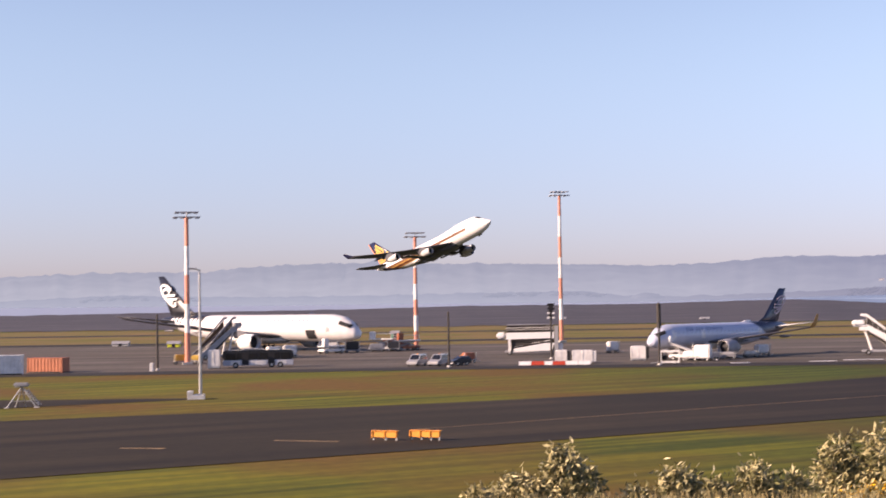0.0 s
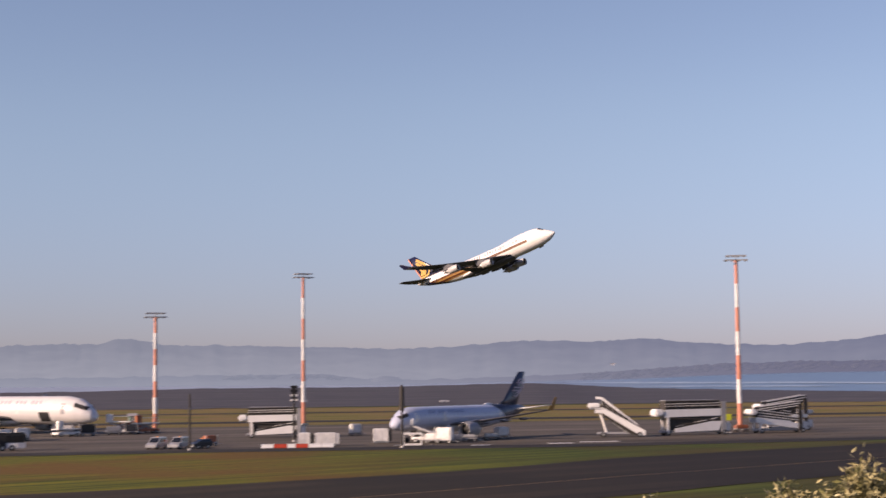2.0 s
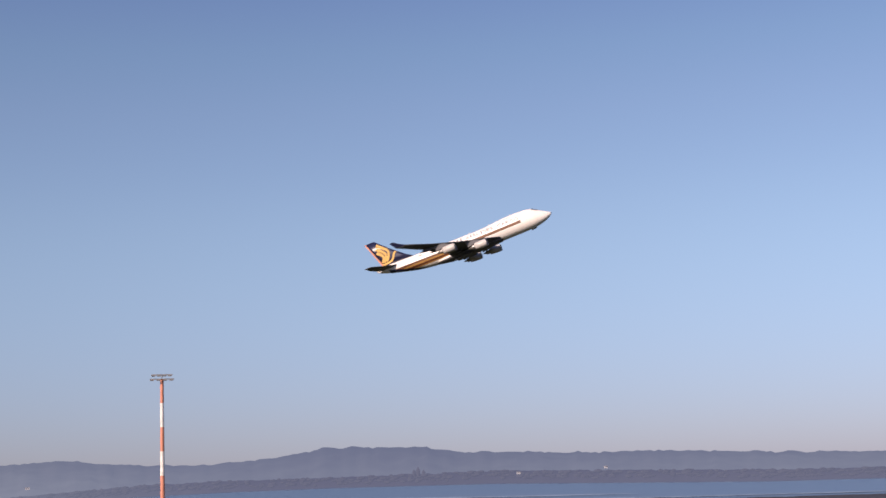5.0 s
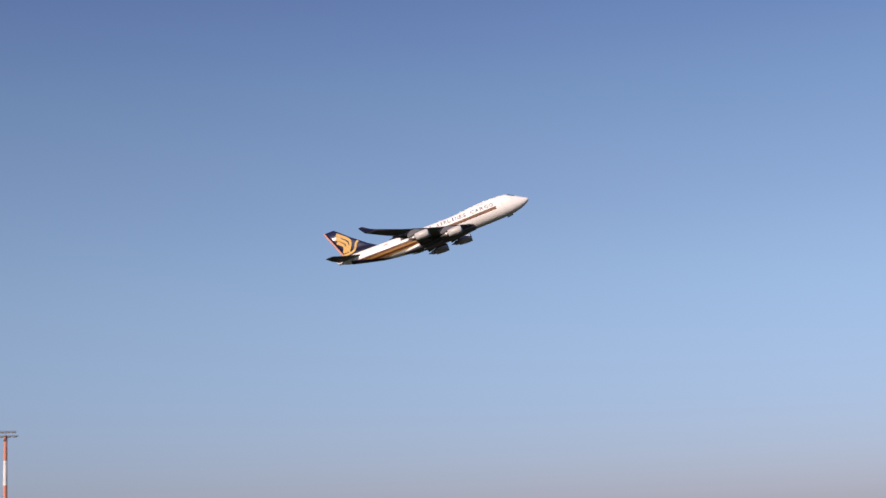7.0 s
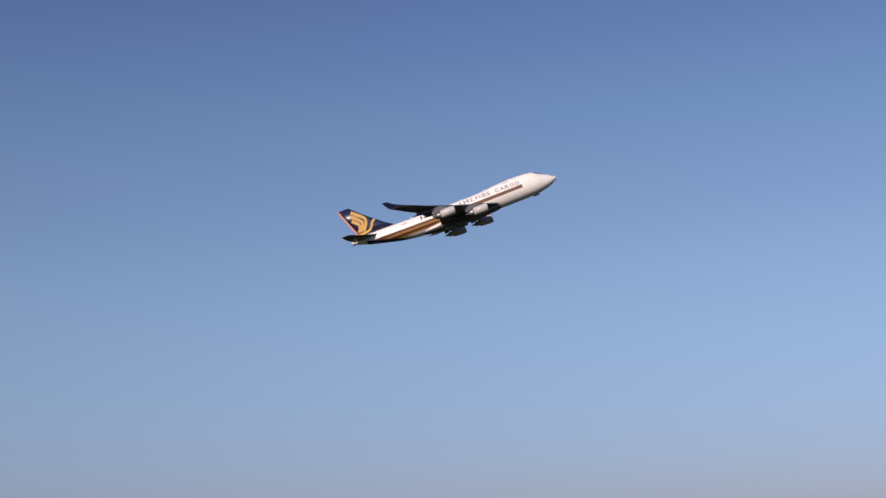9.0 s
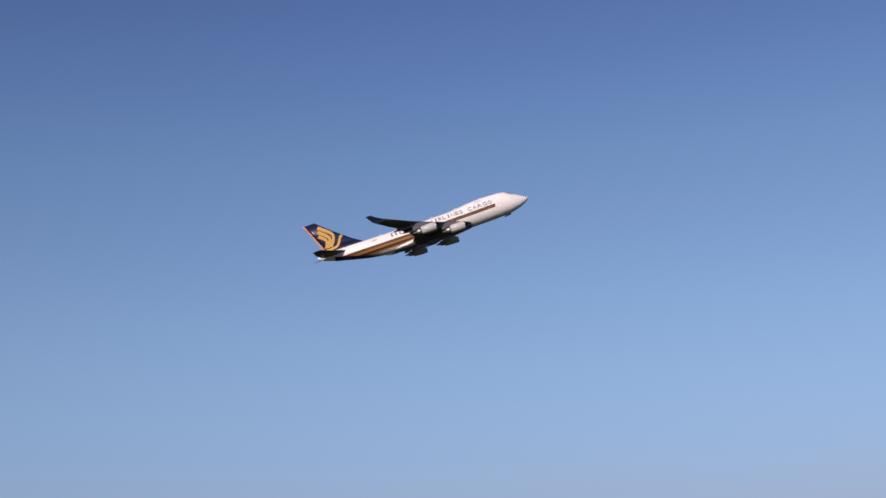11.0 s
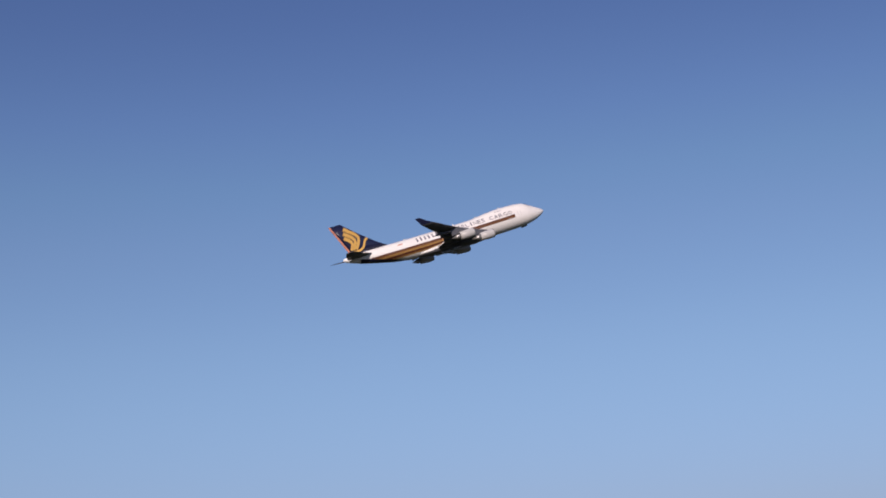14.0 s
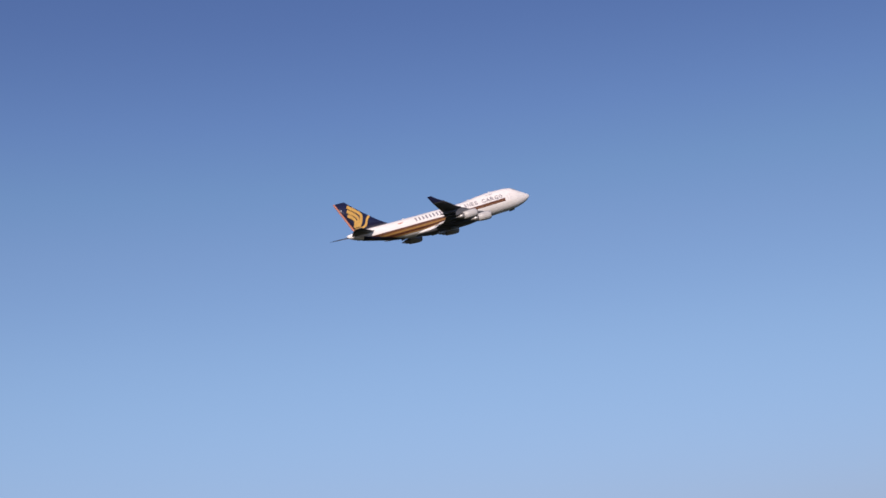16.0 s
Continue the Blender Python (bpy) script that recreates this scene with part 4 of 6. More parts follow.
        part("tailplane", wing([(0.87 * L, 0.35 * r, c + 0.5 * r, 0.1 * L, 0.01 * L), (0.87 * L + 0.17 * span * 0.62, 0.17 * span, c + 0.5 * r + 0.02 * span, 0.04 * L, 0.004 * L)], 0, sd), M_JETGREY if livery == "wide" else M_WHITE, j, smooth=True)
        gear("main_gear", j, -0.485 * L, sd * 1.25 * r, c - 0.8 * r, 0, 0.2 * r if livery == "wide" else 0.29 * r, (0.75, -0.75) if livery == "wide" else (0,), 0.24 * r)
    f = part("tail_fin", fin([(0.765 * L, c + 0.9 * r, 0.165 * L, 0.016 * L), (0.82 * L, c + 1.35 * r, 0.123 * L, 0.013 * L), ((0.97 if livery == "wide" else 0.945) * L, tail_top, (0.034 if livery == "wide" else 0.056) * L, 0.005 * L)], 0), M_BLACK if livery == "wide" else M_NIGHT, j, "black tail fin", smooth=True)
    zt = tail_top - (c + r)
    tall = zt / L

    def at(u, v):
        """A point of the emblem in units of its own half width and height, leaning with the fin."""
        hh = 0.5 + 0.27 * v
        return (0.88 + 0.105 * hh + 0.27 * tall * 0.9 * u) * L, c + r + hh * zt
    strokes = ([at(-0.75 * cos(k * 0.42), 0.5 + 0.5 * sin(k * 0.42)) for k in range(0, 8)] + [at(0.8, 0.1), at(0.72, -0.3), at(0.45, -0.75), at(0.1, -1.0), at(-0.3, -0.92), at(-0.42, -0.62)],
               [at(0.35 * cos(k * 0.7), 0.42 + 0.25 * sin(k * 0.7)) for k in range(0, 7)],
               [at(-0.95, 0.02), at(0.5, 0.02)], [at(-0.95, -0.32), at(0.45, -0.32)], [at(-0.1, -0.62), at(0.2, -0.5), at(0.4, -0.36)])
    for y in (0.0118 * L, -0.0118 * L):
        for st_ in strokes:
            part("fin_emblem", band(bmesh.new(), st_, 0.0085 * L if livery == "wide" else 0.007 * L, y, 0), M_WHITE if livery == "wide" else M_PALE_TITLE, f, "white curled emblem on the fin")
    if livery == "wide":
        painted("tail_paint", body, h, 0.715 * L, 0.985 * L, lambda a: c + (0.15 if a > 0.74 * L else 0.95 - (a / L - 0.715) * 32) * r - max(0, a / L - 0.9) * 4, c + 2 * r, M_BLACK, "black paint sweeping down the tail", n=24, m=16, off=0.06)
        for i in range(8):
            a0 = 0.738 + 0.022 * i
            painted("fern_leaflet", body, h, a0 * L, (a0 + 0.015) * L, c + (0.3 + 0.02 * i) * r, lambda a, b=a0: c + (0.78 + 0.01 * i - (a / L - b) * 8) * r, M_WHITE, "white leaf painted on the black tail", n=3, m=3, off=0.09)
        painted("fern_stem", body, h, 0.735 * L, 0.93 * L, lambda a: c + (0.19 + (a / L - 0.735) * 0.9) * r, lambda a: c + (0.27 + (a / L - 0.735) * 0.9) * r, M_WHITE, n=10, m=1, off=0.09)
        # dark patch on the skin stands in for the shaded hold opening
        part("cargo_door", h.patch(0.165 * L, 0.21 * L, c - 0.78 * r, c - 0.12 * r, (-1,), n=3, m=4), M_DARK, body, "dark patch painted for the open cargo hold")
    else:
        painted("tail_paint", body, h, 0.7 * L, 0.99 * L, lambda a: c + (1.0 - min(1.9, (a / L - 0.7) * 14)) * r, c + 2 * r, M_NIGHT, "blue-black paint sweeping over the rear", n=18, m=18, off=0.06)
        part("roof_dome", lathe([(1.2, 0.05), (0.5, 0.3), (-0.8, 0.3), (-1.6, 0.05)], (-0.69 * L, 0, c + r), 12), M_WHITE, body)
    gear("nose_gear", j, -0.1 * L, 0, c - 0.8 * r, 0, 0.16 * r if livery == "wide" else 0.2 * r, (0,), 0.12 * r)
    return j

# a 1:200 miniature jet hangs close by, sized to fit the camera's view
JET_SCALE = 0.005
jet_m = Matrix.Translation((0.1311, 3.1359, 10.6403)) @ Matrix.Rotation(radians(0.40), 4, "Y") @ Matrix.Rotation(radians(-46.90), 4, "Z") @ Matrix.Rotation(radians(-16.7), 4, "Y") @ Matrix.Rotation(radians(4.02), 4, "X") @ Matrix.Scale(JET_SCALE, 4)
jumbo_freighter(jet_m)


def heading(nose, th):
    """A pose with x along the compass heading th (degrees from +x)."""
    return pose(nose[0], nose[1], 0.03, 0, 0, th)


twin_jet("wide_body_airliner", "white twin-engined airliner with black fern tail parked on the apron", heading((-16.0, 322.5), -38.5), 62.8, 2.9, 4.95, 0, 60.0, 33, (1.75, 6.6, 9.8), 17.0, "wide")
twin_jet("narrow_body_airliner", "white narrow-body airliner with black tail parked on the apron", heading((35.1, 254.7), -139.0), 37.6, 2.0, 3.9, 0, 35.8, 26, (1.35, 5.0, 5.75), 11.76, "narrow")


# ---------------------------------------------------------------- masts and poles
def floodlight_mast(x, y, h, sections, turn, lean_label):
    m = thing("floodlight_mast", lean_label, "light mast", pose(x, y, 0.03, 0, 0, turn), group="apron floodlight masts")
    part("footing", boxed(-0.9, 0.9, -0.9, 0.9, 0, 0.45, bevel=0.06), M_CONCRETE, m, "pale concrete footing")
    n = sections
    for i in range(n):
        z0, z1 = 0.45 + (h - 0.45) * i / n, 0.45 + (h - 0.45) * (i + 1) / n
        r0, r1 = 0.5 - 0.16 * i / n, 0.5 - 0.16 * (i + 1) / n
        part("mast_section", rod(bmesh.new(), (0, 0, z0), (0, 0, z1), r0, r1, 12), M_MASTRED if (n - i) % 2 else M_WHITE_DIRTY, m, "red painted band" if (n - i) % 2 else "white painted band")
    for lv, half in ((h, 2.3), (h + 0.85, 2.0)):
        part("crossbar", rods([((-half, -0.9, lv), (half, -0.9, lv)), ((-half, 0.9, lv), (half, 0.9, lv)), ((-half, -0.9, lv), (-half, 0.9, lv)), ((half, -0.9, lv), (half, 0.9, lv)), ((0, 0, h - 0.4), (0, -0.9, lv)), ((0, 0, h - 0.4), (0, 0.9, lv))], 0.06), M_STEEL, m, "galvanised head frame")
        for i in range(4):
            for yy in (-1.1, 1.1):
                xx = -half + 0.4 + i * (2 * half - 0.8) / 3
                bm = boxed(xx - 0.36, xx + 0.36, yy - 0.24, yy + 0.24, lv - 0.22, lv - 0.02, bevel=0.03)
                part("floodlight", bm, M_GREY, m)
    return m


floodlight_mast(-43.25, 267.4, 25.6, 5, 12, "red and white banded steel floodlight mast on the apron")
floodlight_mast(-4.5, 334, 24.4, 7, 8, "red and white banded steel floodlight mast on the apron")
floodlight_mast(29.85, 369, 35.3, 7, 20, "tall red and white banded floodlight mast behind parked stairs")
floodlight_mast(109.5, 290.8, 33.6, 7, -18, "tall red and white banded floodlight mast among parked stairs")


def lamp_post():
    m = thing("street_lamp", "slim grey steel lamp post on a white concrete block", "lamp post", pose(-26.3, 169.9, 0.0, 0, 0, 8))
    bm = boxed(-1.2, 0.75, -0.6, 0.6, 0, 0.55, bevel=0.06)
    box(bm, -1.2, -0.55, -0.6, 0.6, 0.55, 0.95, bevel=0.05)
    part("concrete_block", bm, M_WHITE_DIRTY, m, "white painted concrete base block")
    part("pole", rod(bmesh.new(), (0.25, 0, 0.55), (0.25, 0, 14.3), 0.19, 0.11, 10), M_STEEL, m)
    part("arm", rod(bmesh.new(), (0.25, 0, 14.25), (-0.5, 0, 14.4), 0.06, seg=8), M_STEEL, m)
    part("lantern", boxed(-1.0, -0.1, -0.17, 0.17, 14.32, 14.5, bevel=0.05), M_GREY, m, "flat grey lantern")


lamp_post()


def timber_pole(x, y, h, head, label):
    m = thing("timber_pole", label, "pole", pose(x, y, 0.0), group="poles along the apron edge")
    part("pole", rod(bmesh.new(), (0, 0, 0), (0, 0, h), 0.2, 0.15, 10), M_POLE, m)
    part("collar", rod(bmesh.new(), (0, 0, 0), (0, 0, 0.35), 0.32, 0.28, 10), M_CONCRETE, m)
    if head:
        part("sleeve", rod(bmesh.new(), (0, 0, h - head), (0, 0, h + 0.15), 0.36, 0.33, 10), M_POLE, m, "thicker dark upper sleeve")
        part("cap", rod(bmesh.new(), (0, 0, h + 0.15), (0, 0, h + 0.4), 0.33, 0.1, 10), M_POLE, m)


timber_pole(1.85, 241.5, 8.7, 0, "dark weathered pole beside the parked vans")
timber_pole(34.3, 237.5, 9.3, 3.6, "dark pole with a thicker sleeved top beside dollies")
timber_pole(19.9, 268, 9.6, 0, "dark signal pole with small white lamps by the stairs")
timber_pole(-44.6, 246, 9.0, 0, "dark thin pole near yellow ground equipment")


def signal_lamps():
    m = thing("signal_head", "small cluster of white signal lamps on a dark pole", "signal", pose(19.9, 267.8, 0))
    for z in (7.2, 8.0, 8.8, 9.5):
        for s in (-1, 1):
            part("lamp", boxed(s * 0.42 - 0.24, s * 0.42 + 0.24, -0.3, 0.1, z - 0.18, z + 0.18, bevel=0.06), M_WHITE_DIRTY if z in (7.2, 8.0) else M_DARK, m)
    part("bracket", boxed(-0.4, 0.4, -0.06, 0.06, 7.0, 9.7), M_POLE, m)


signal_lamps()


# ---------------------------------------------------------------- ground equipment
def wheel(parent, x, y, r, w=0.28, name="wheel"):
    bm = bmesh.new()
    rot = Matrix.Rotation(pi / 2, 4, "X")
    bmesh.ops.create_cone(bm, cap_ends=True, segments=16, radius1=r, radius2=r, depth=w, matrix=Matrix.Translation((x, y, r)) @ rot)
    ob = part(name, bm, M_RUBBER, parent)
    bm = bmesh.new()
    bmesh.ops.create_cone(bm, cap_ends=True, segments=12, radius1=r * 0.55, radius2=r * 0.5, depth=w + 0.04, matrix=Matrix.Translation((x, y, r)) @ rot)
    part("rim", bm, M_STEEL, ob)
    return ob


def boarding_stairs(m, label, raised, length, paint=None, s=1.0):
    """Aircraft stairs on wheels: the platform end is at low x. raised: the flight slopes; else the upper deck lies folded level."""
    paint = paint or M_WHITE
    t = thing("boarding_stairs", label, "boarding stairs", m, group="passenger stairs parked on the apron")
    L, W = length, 2.4
    ch = part("chassis", boxed(0.6, L - 0.3, -W / 2 + 0.2, W / 2 - 0.2, 0.5, 0.85, bevel=0.05), M_GREY, t)
    for x in (1.6, L - 1.4):
        for y in (-W / 2, W / 2):
            wheel(t, x, y, 0.45)
    if raised:
        hp = 5.0 * s
        p0, p1 = (0.2, hp), (L - 0.4, 0.55)
        for y in (-W / 2, W / 2):
            part("stringer", plate(bmesh.new(), [(p0[0], y, p0[1] + 0.2), (p0[0] + 1.4, y, p0[1] + 0.2), (p1[0], y, p1[1] + 0.55), (p1[0], y, p1[1] - 0.25), (p1[0] - 0.8, y, p1[1] - 0.35), (p0[0] + 1.3, y, p0[1] - 0.75), (p0[0], y, p0[1] - 0.75)], 0.12, (0, 1, 0)), paint, t, "white side panel of the flight")
            off = 1.75
            part("handrail", plate(bmesh.new(), [(p0[0] + 0.3, y, p0[1] + off + 0.38), (p0[0] + 1.3, y, p0[1] + off + 0.3), (p1[0] - 1.6, y, p1[1] + off + 0.1), (p1[0] - 1.2, y, p1[1] + off - 0.35), (p0[0] + 1.2, y, p0[1] + off - 0.15), (p0[0] + 0.3, y, p0[1] + off - 0.02)], 0.08, (0, 1, 0)), paint, t, "broad white handrail")
            for i in range(7):
                u = (i + 0.5) / 7
                x, z = p0[0] + 0.8 + (p1[0] - p0[0] - 2.4) * u, p0[1] + (p1[1] - p0[1]) * u
                part("baluster", rod(bmesh.new(), (x, y, z), (x, y, z + off - 0.1), 0.035, seg=6), M_STEEL, t)
        for i in range(18):
            u = (i + 0.5) / 18
            x, z = p0[0] + 1.4 + (p1[0] - p0[0] - 1.4) * u, p0[1] + (p1[1] - p0[1]) * u
            part("step", boxed(x - 0.16, x + 0.16, -W / 2 + 0.08, W / 2 - 0.08, z, z + 0.05), M_STEEL, t)
        part("platform", boxed(-0.7, 1.5, -W / 2 - 0.1, W / 2 + 0.1, hp - 0.12, hp + 0.05, bevel=0.03), M_GREY, t)
        part("bumper", boxed(-1.0, 1.1, -W / 2 - 0.25, W / 2 + 0.25, hp + 0.12, hp + 1.0, bevel=0.2), paint, t, "padded white platform guard")
        for y in (-0.8, 0.8):
            part("prop", rod(bmesh.new(), (2.2, y, 0.8), (1.0, y, hp - 0.3), 0.16, seg=8), M_WHITE_DIRTY, t)
        for y in (-W / 2 + 0.14, W / 2 - 0.14):
            # solid sheet puts the dark gap below the handrail into its colour
            part("dark_sheet", plate(bmesh.new(), [(p0[0] + 1.3, y, p0[1] + 0.3), (p0[0] + 1.3, y, p0[1] + 1.5), (p1[0] - 1.4, y, p1[1] + 1.4), (p1[0] - 0.2, y, p1[1] + 0.4)], 0.05, (0, 1, 0)), M_POLE if paint is M_WHITE else M_TWIG, t, "dark sheet filling the gap under the handrail")
        # dark plate added for the shade under the flight
        part("underside", plate(bmesh.new(), [(p0[0] + 1.2, 0, p0[1] - 0.8), (p1[0] - 0.9, 0, p1[1] - 0.3), (p1[0] - 2.4, 0, p1[1] - 0.2), (p0[0] + 1.8, 0, p0[1] - 1.5)], W - 0.3, (0, 1, 0)), M_POLE, t, "dark plate standing in for shade below the flight")
        part("lift_ram", rod(bmesh.new(), (L * 0.62, 0, 0.8), (L * 0.36, 0, 2.6 * s), 0.14, seg=8), M_STEEL, t)
    else:
        for y in (-W / 2, W / 2):
            part("deck_panel", plate(bmesh.new(), [(0.9, y, 3.1 * s), (L * 0.85, y, 3.3 * s), (L * 0.85, y, 4.5 * s), (0.9, y, 4.4 * s)], 0.14, (0, 1, 0)), paint, t, "long white upper side panel")
            part("flight_panel", plate(bmesh.new(), [(L * 0.2, y, 0.55), (L * 0.82, y, 0.8), (L * 0.86, y, 2.3 * s), (L * 0.72, y, 2.35 * s), (L * 0.2, y, 1.2)], 0.14, (0, 1, 0)), paint, t, "white sloping lower side panel")
            part("mid_rail", rods([((1.0, y, 2.9 * s), (L * 0.83, y, 2.55 * s)), ((L * 0.22, y, 1.7), (L * 0.8, y, 2.7 * s))], 0.09), M_POLE, t)
            part("top_rail", rods([((1.0, y, 5.75 * s), (L * 0.84, y, 5.9 * s)), ((1.0, y, 5.2 * s), (L * 0.84, y, 5.3 * s)), ((1.0, y, 4.9 * s), (L * 0.84, y, 4.95 * s))], 0.1), M_POLE, t)
            for i in range(6):
                x = 1.1 + (L * 0.84 - 1.3) * i / 5
                part("rail_post", rod(bmesh.new(), (x, y, 4.4 * s), (x, y, 5.8 * s), 0.06, seg=6), M_POLE, t)
            for z in (4.95, 5.35, 5.75):
                part("pale_rail", rod(bmesh.new(), (1.0, y * 1.03, z * s), (L * 0.84, y * 1.03, (z + 0.12) * s), 0.055, seg=6), M_WHITE_DIRTY, t)
            part("diagonal", rod(bmesh.new(), (L * 0.22, y * 0.98, 1.6), (L * 0.8, y * 0.98, 2.9 * s), 0.07, seg=6), M_WHITE_DIRTY, t)
            part("prop", boxed(1.3, 1.75, y - 0.15, y + 0.15, 0.4, 3.1 * s), M_WHITE_DIRTY, t)
            part("end_prop", boxed(L * 0.86, L * 0.92, y - 0.12, y + 0.12, 0.5, 5.7 * s), M_GREY, t)
        for i in range(14):
            x = L * 0.24 + L * 0.56 * i / 13
            part("step", boxed(x - 0.15, x + 0.15, -W / 2 + 0.1, W / 2 - 0.1, 0.9 + 0.1 * i * s, 0.95 + 0.1 * i * s), M_STEEL, t)
        # dark box added so the voids inside look shaded
        part("void_fill", boxed(1.9, L * 0.85, -W / 2 + 0.2, W / 2 - 0.2, 0.9, 3.1 * s), M_POLE, t, "dark box filling the voids inside as shade")
        part("dark_sheet", boxed(1.1, L * 0.84, -W / 2 + 0.12, W / 2 - 0.12, 4.3 * s, 5.85 * s), M_POLE, t, "dark solid sheet along the deck")
        part("deck", boxed(0.7, L * 0.86, -W / 2 + 0.08, W / 2 - 0.08, 3.15 * s, 3.25 * s), M_GREY, t)
        part("canopy", boxed(1.1, L * 0.84, -W / 2, W / 2, 5.9 * s, 6.02 * s, bevel=0.03), M_GREY, t)
        part("bumper", boxed(-0.9, 0.75, -W / 2 - 0.2, W / 2 + 0.2, 3.3 * s, 4.5 * s, bevel=0.28), paint, t, "padded white platform guard")
        part("cab", boxed(L * 0.86, L - 0.1, -1.0, 1.0, 0.6, 2.1, bevel=0.15), M_WHITE_DIRTY, t, "low white driver's cab")
    return t


boarding_stairs(pose(12.2, 290.5, 0.03, 0, 0, -6), "white folded aircraft boarding stairs with level upper deck", False, 11.6, s=0.95)
boarding_stairs(pose(73.0, 266.5, 0.03, 0, 0, -12), "white raised boarding stairs sloping down from a padded platform", True, 9.4)
boarding_stairs(pose(85.4, 268.5, 0.03, 0, 0, 5), "white folded aircraft boarding stairs with level upper deck", False, 14.0, s=1.05)
boarding_stairs(pose(-38.9, 295.0, 0.03, 0, 0, -127), "grey-brown covered boarding stairs at the airliner's rear door", True, 10.2, paint=M_GREY, s=1.16)


def crossed_stairs(m, label, L, s=1.0):
    """Stairs parked with both flights lowered: a flight falling away from the padded end, and a second one rising behind it."""
    t = thing("boarding_stairs", label, "boarding stairs", m, group="passenger stairs parked on the apron")
    W = 2.4
    part("chassis", boxed(0.6, L - 0.3, -W / 2 + 0.2, W / 2 - 0.2, 0.45, 0.8, bevel=0.05), M_GREY, t)
    for x in (1.6, L - 1.4):
        for y in (-W / 2, W / 2):
            wheel(t, x, y, 0.45)

    def slope(x0, z0, x1, z1, y, h):
        return plate(bmesh.new(), [(x0, y, z0), (x1, y, z1), (x1, y, z1 + h), (x0, y, z0 + h)], 0.12, (0, 1, 0))
    for y in (-W / 2, W / 2):
        part("flight_panel", slope(0.4, 2.0 * s, L * 0.8, 0.75 * s, y, 1.0 * s), M_WHITE, t, "white falling side panel")
        part("dark_sheet", slope(0.9, 3.05 * s, L * 0.8, 2.1 * s, y * 0.93, 1.2 * s), M_POLE, t, "dark solid sheet over the flight")
        for k in range(3):
            part("handrail", rod(bmesh.new(), (0.8, y, (3.3 + 0.5 * k) * s), (L * 0.8, y, (2.3 + 0.45 * k) * s), 0.075, seg=6), M_WHITE_DIRTY, t)
            part("rear_rail", rod(bmesh.new(), (1.2, y * 0.7, (4.0 + 0.4 * k) * s), (L * 0.86, y * 0.7, (5.0 + 0.42 * k) * s), 0.075, seg=6), M_WHITE_DIRTY, t)
        part("rear_flight", slope(1.0, 3.6 * s, L * 0.88, 4.6 * s, y * 0.6, 1.1 * s), M_POLE, t, "dark rear flight rising behind")
        part("end_post", boxed(L * 0.8, L * 0.87, y - 0.15, y + 0.15, 0.5, 5.2 * s), M_POLE, t)
        part("prop", boxed(1.1, 1.4, y - 0.12, y + 0.12, 0.4, 2.2 * s), M_WHITE_DIRTY, t)
    part("pad", boxed(-0.7, 0.75, -W / 2 - 0.2, W / 2 + 0.2, 3.4 * s, 4.4 * s, bevel=0.25), M_WHITE, t, "padded white platform guard")
    part("end_shelf", boxed(L * 0.66, L * 0.99, -W / 2 - 0.05, W / 2 + 0.05, 2.75 * s, 3.35 * s, bevel=0.12), M_WHITE_DIRTY, t, "white end platform")
    part("cab", boxed(L * 0.84, L - 0.1, -1.0, 1.0, 0.5, 2.0, bevel=0.15), M_WHITE_DIRTY, t, "low white driver's cab")
    for i in range(10):
        u = (i + 0.5) / 10
        part("step", boxed(0.5 + (L * 0.8 - 0.6) * u - 0.15, 0.5 + (L * 0.8 - 0.6) * u + 0.15, -W / 2 + 0.1, W / 2 - 0.1, (2.3 - 1.2 * u) * s, (2.36 - 1.2 * u) * s), M_STEEL, t)
    return t


crossed_stairs(pose(104.3, 271.5, 0.03, 0, 0, 8), "white boarding stairs with crossed flights beside the mast", 11.5)
crossed_stairs(pose(110.2, 282.5, 0.03, 0, 0, 10), "white boarding stairs with crossed flights behind another set", 11.5, s=1.16)


def freight_box(x, y, w, d, h, turn, label, side_mat=None):
    t = thing("freight_container", label, "container", pose(x, y, 0.036, 0, 0, turn), group="white freight containers on the apron edge")
    part("base", boxed(-w / 2, w / 2, -d / 2, d / 2, 0.12, 0.3), M_STEEL, t)
    part("shell", boxed(-w / 2 + 0.03, w / 2 - 0.03, -d / 2 + 0.03, d / 2 - 0.03, 0.3, h, bevel=0.12), M_WHITE_DIRTY, t)
    for k in (-0.46, 0.0, 0.46):
        part("rib", boxed(k * w - 0.05, k * w + 0.05, -d / 2 - 0.01, -d / 2 + 0.04, 0.35, h - 0.15), M_WHITE_DIRTY, t)
    if side_mat:
        part("side_block", boxed(w / 2 - 0.05, w / 2 + 0.5, -d / 2 + 0.06, d / 2 - 0.06, 0.3, h - 0.15, bevel=0.06), side_mat, t, "plain block along the right side")
    for sx in (-1, 1):
        for sy in (-1, 1):
            part("foot", boxed(sx * w * 0.4 - 0.12, sx * w * 0.4 + 0.12, sy * d * 0.4 - 0.12, sy * d * 0.4 + 0.12, 0, 0.12), M_STEEL, t)


freight_box(20.1, 249.8, 2.0, 2.0, 2.15, -4, "white freight container with a dark side by the barriers", M_DARK)
freight_box(23.5, 249.0, 3.4, 2.1, 2.1, -4, "long white freight container on the apron edge", M_WHITE_DIRTY)
freight_box(33.5, 256.6, 2.5, 2.2, 2.4, -5, "white freight container with a dark right side", M_DARK)


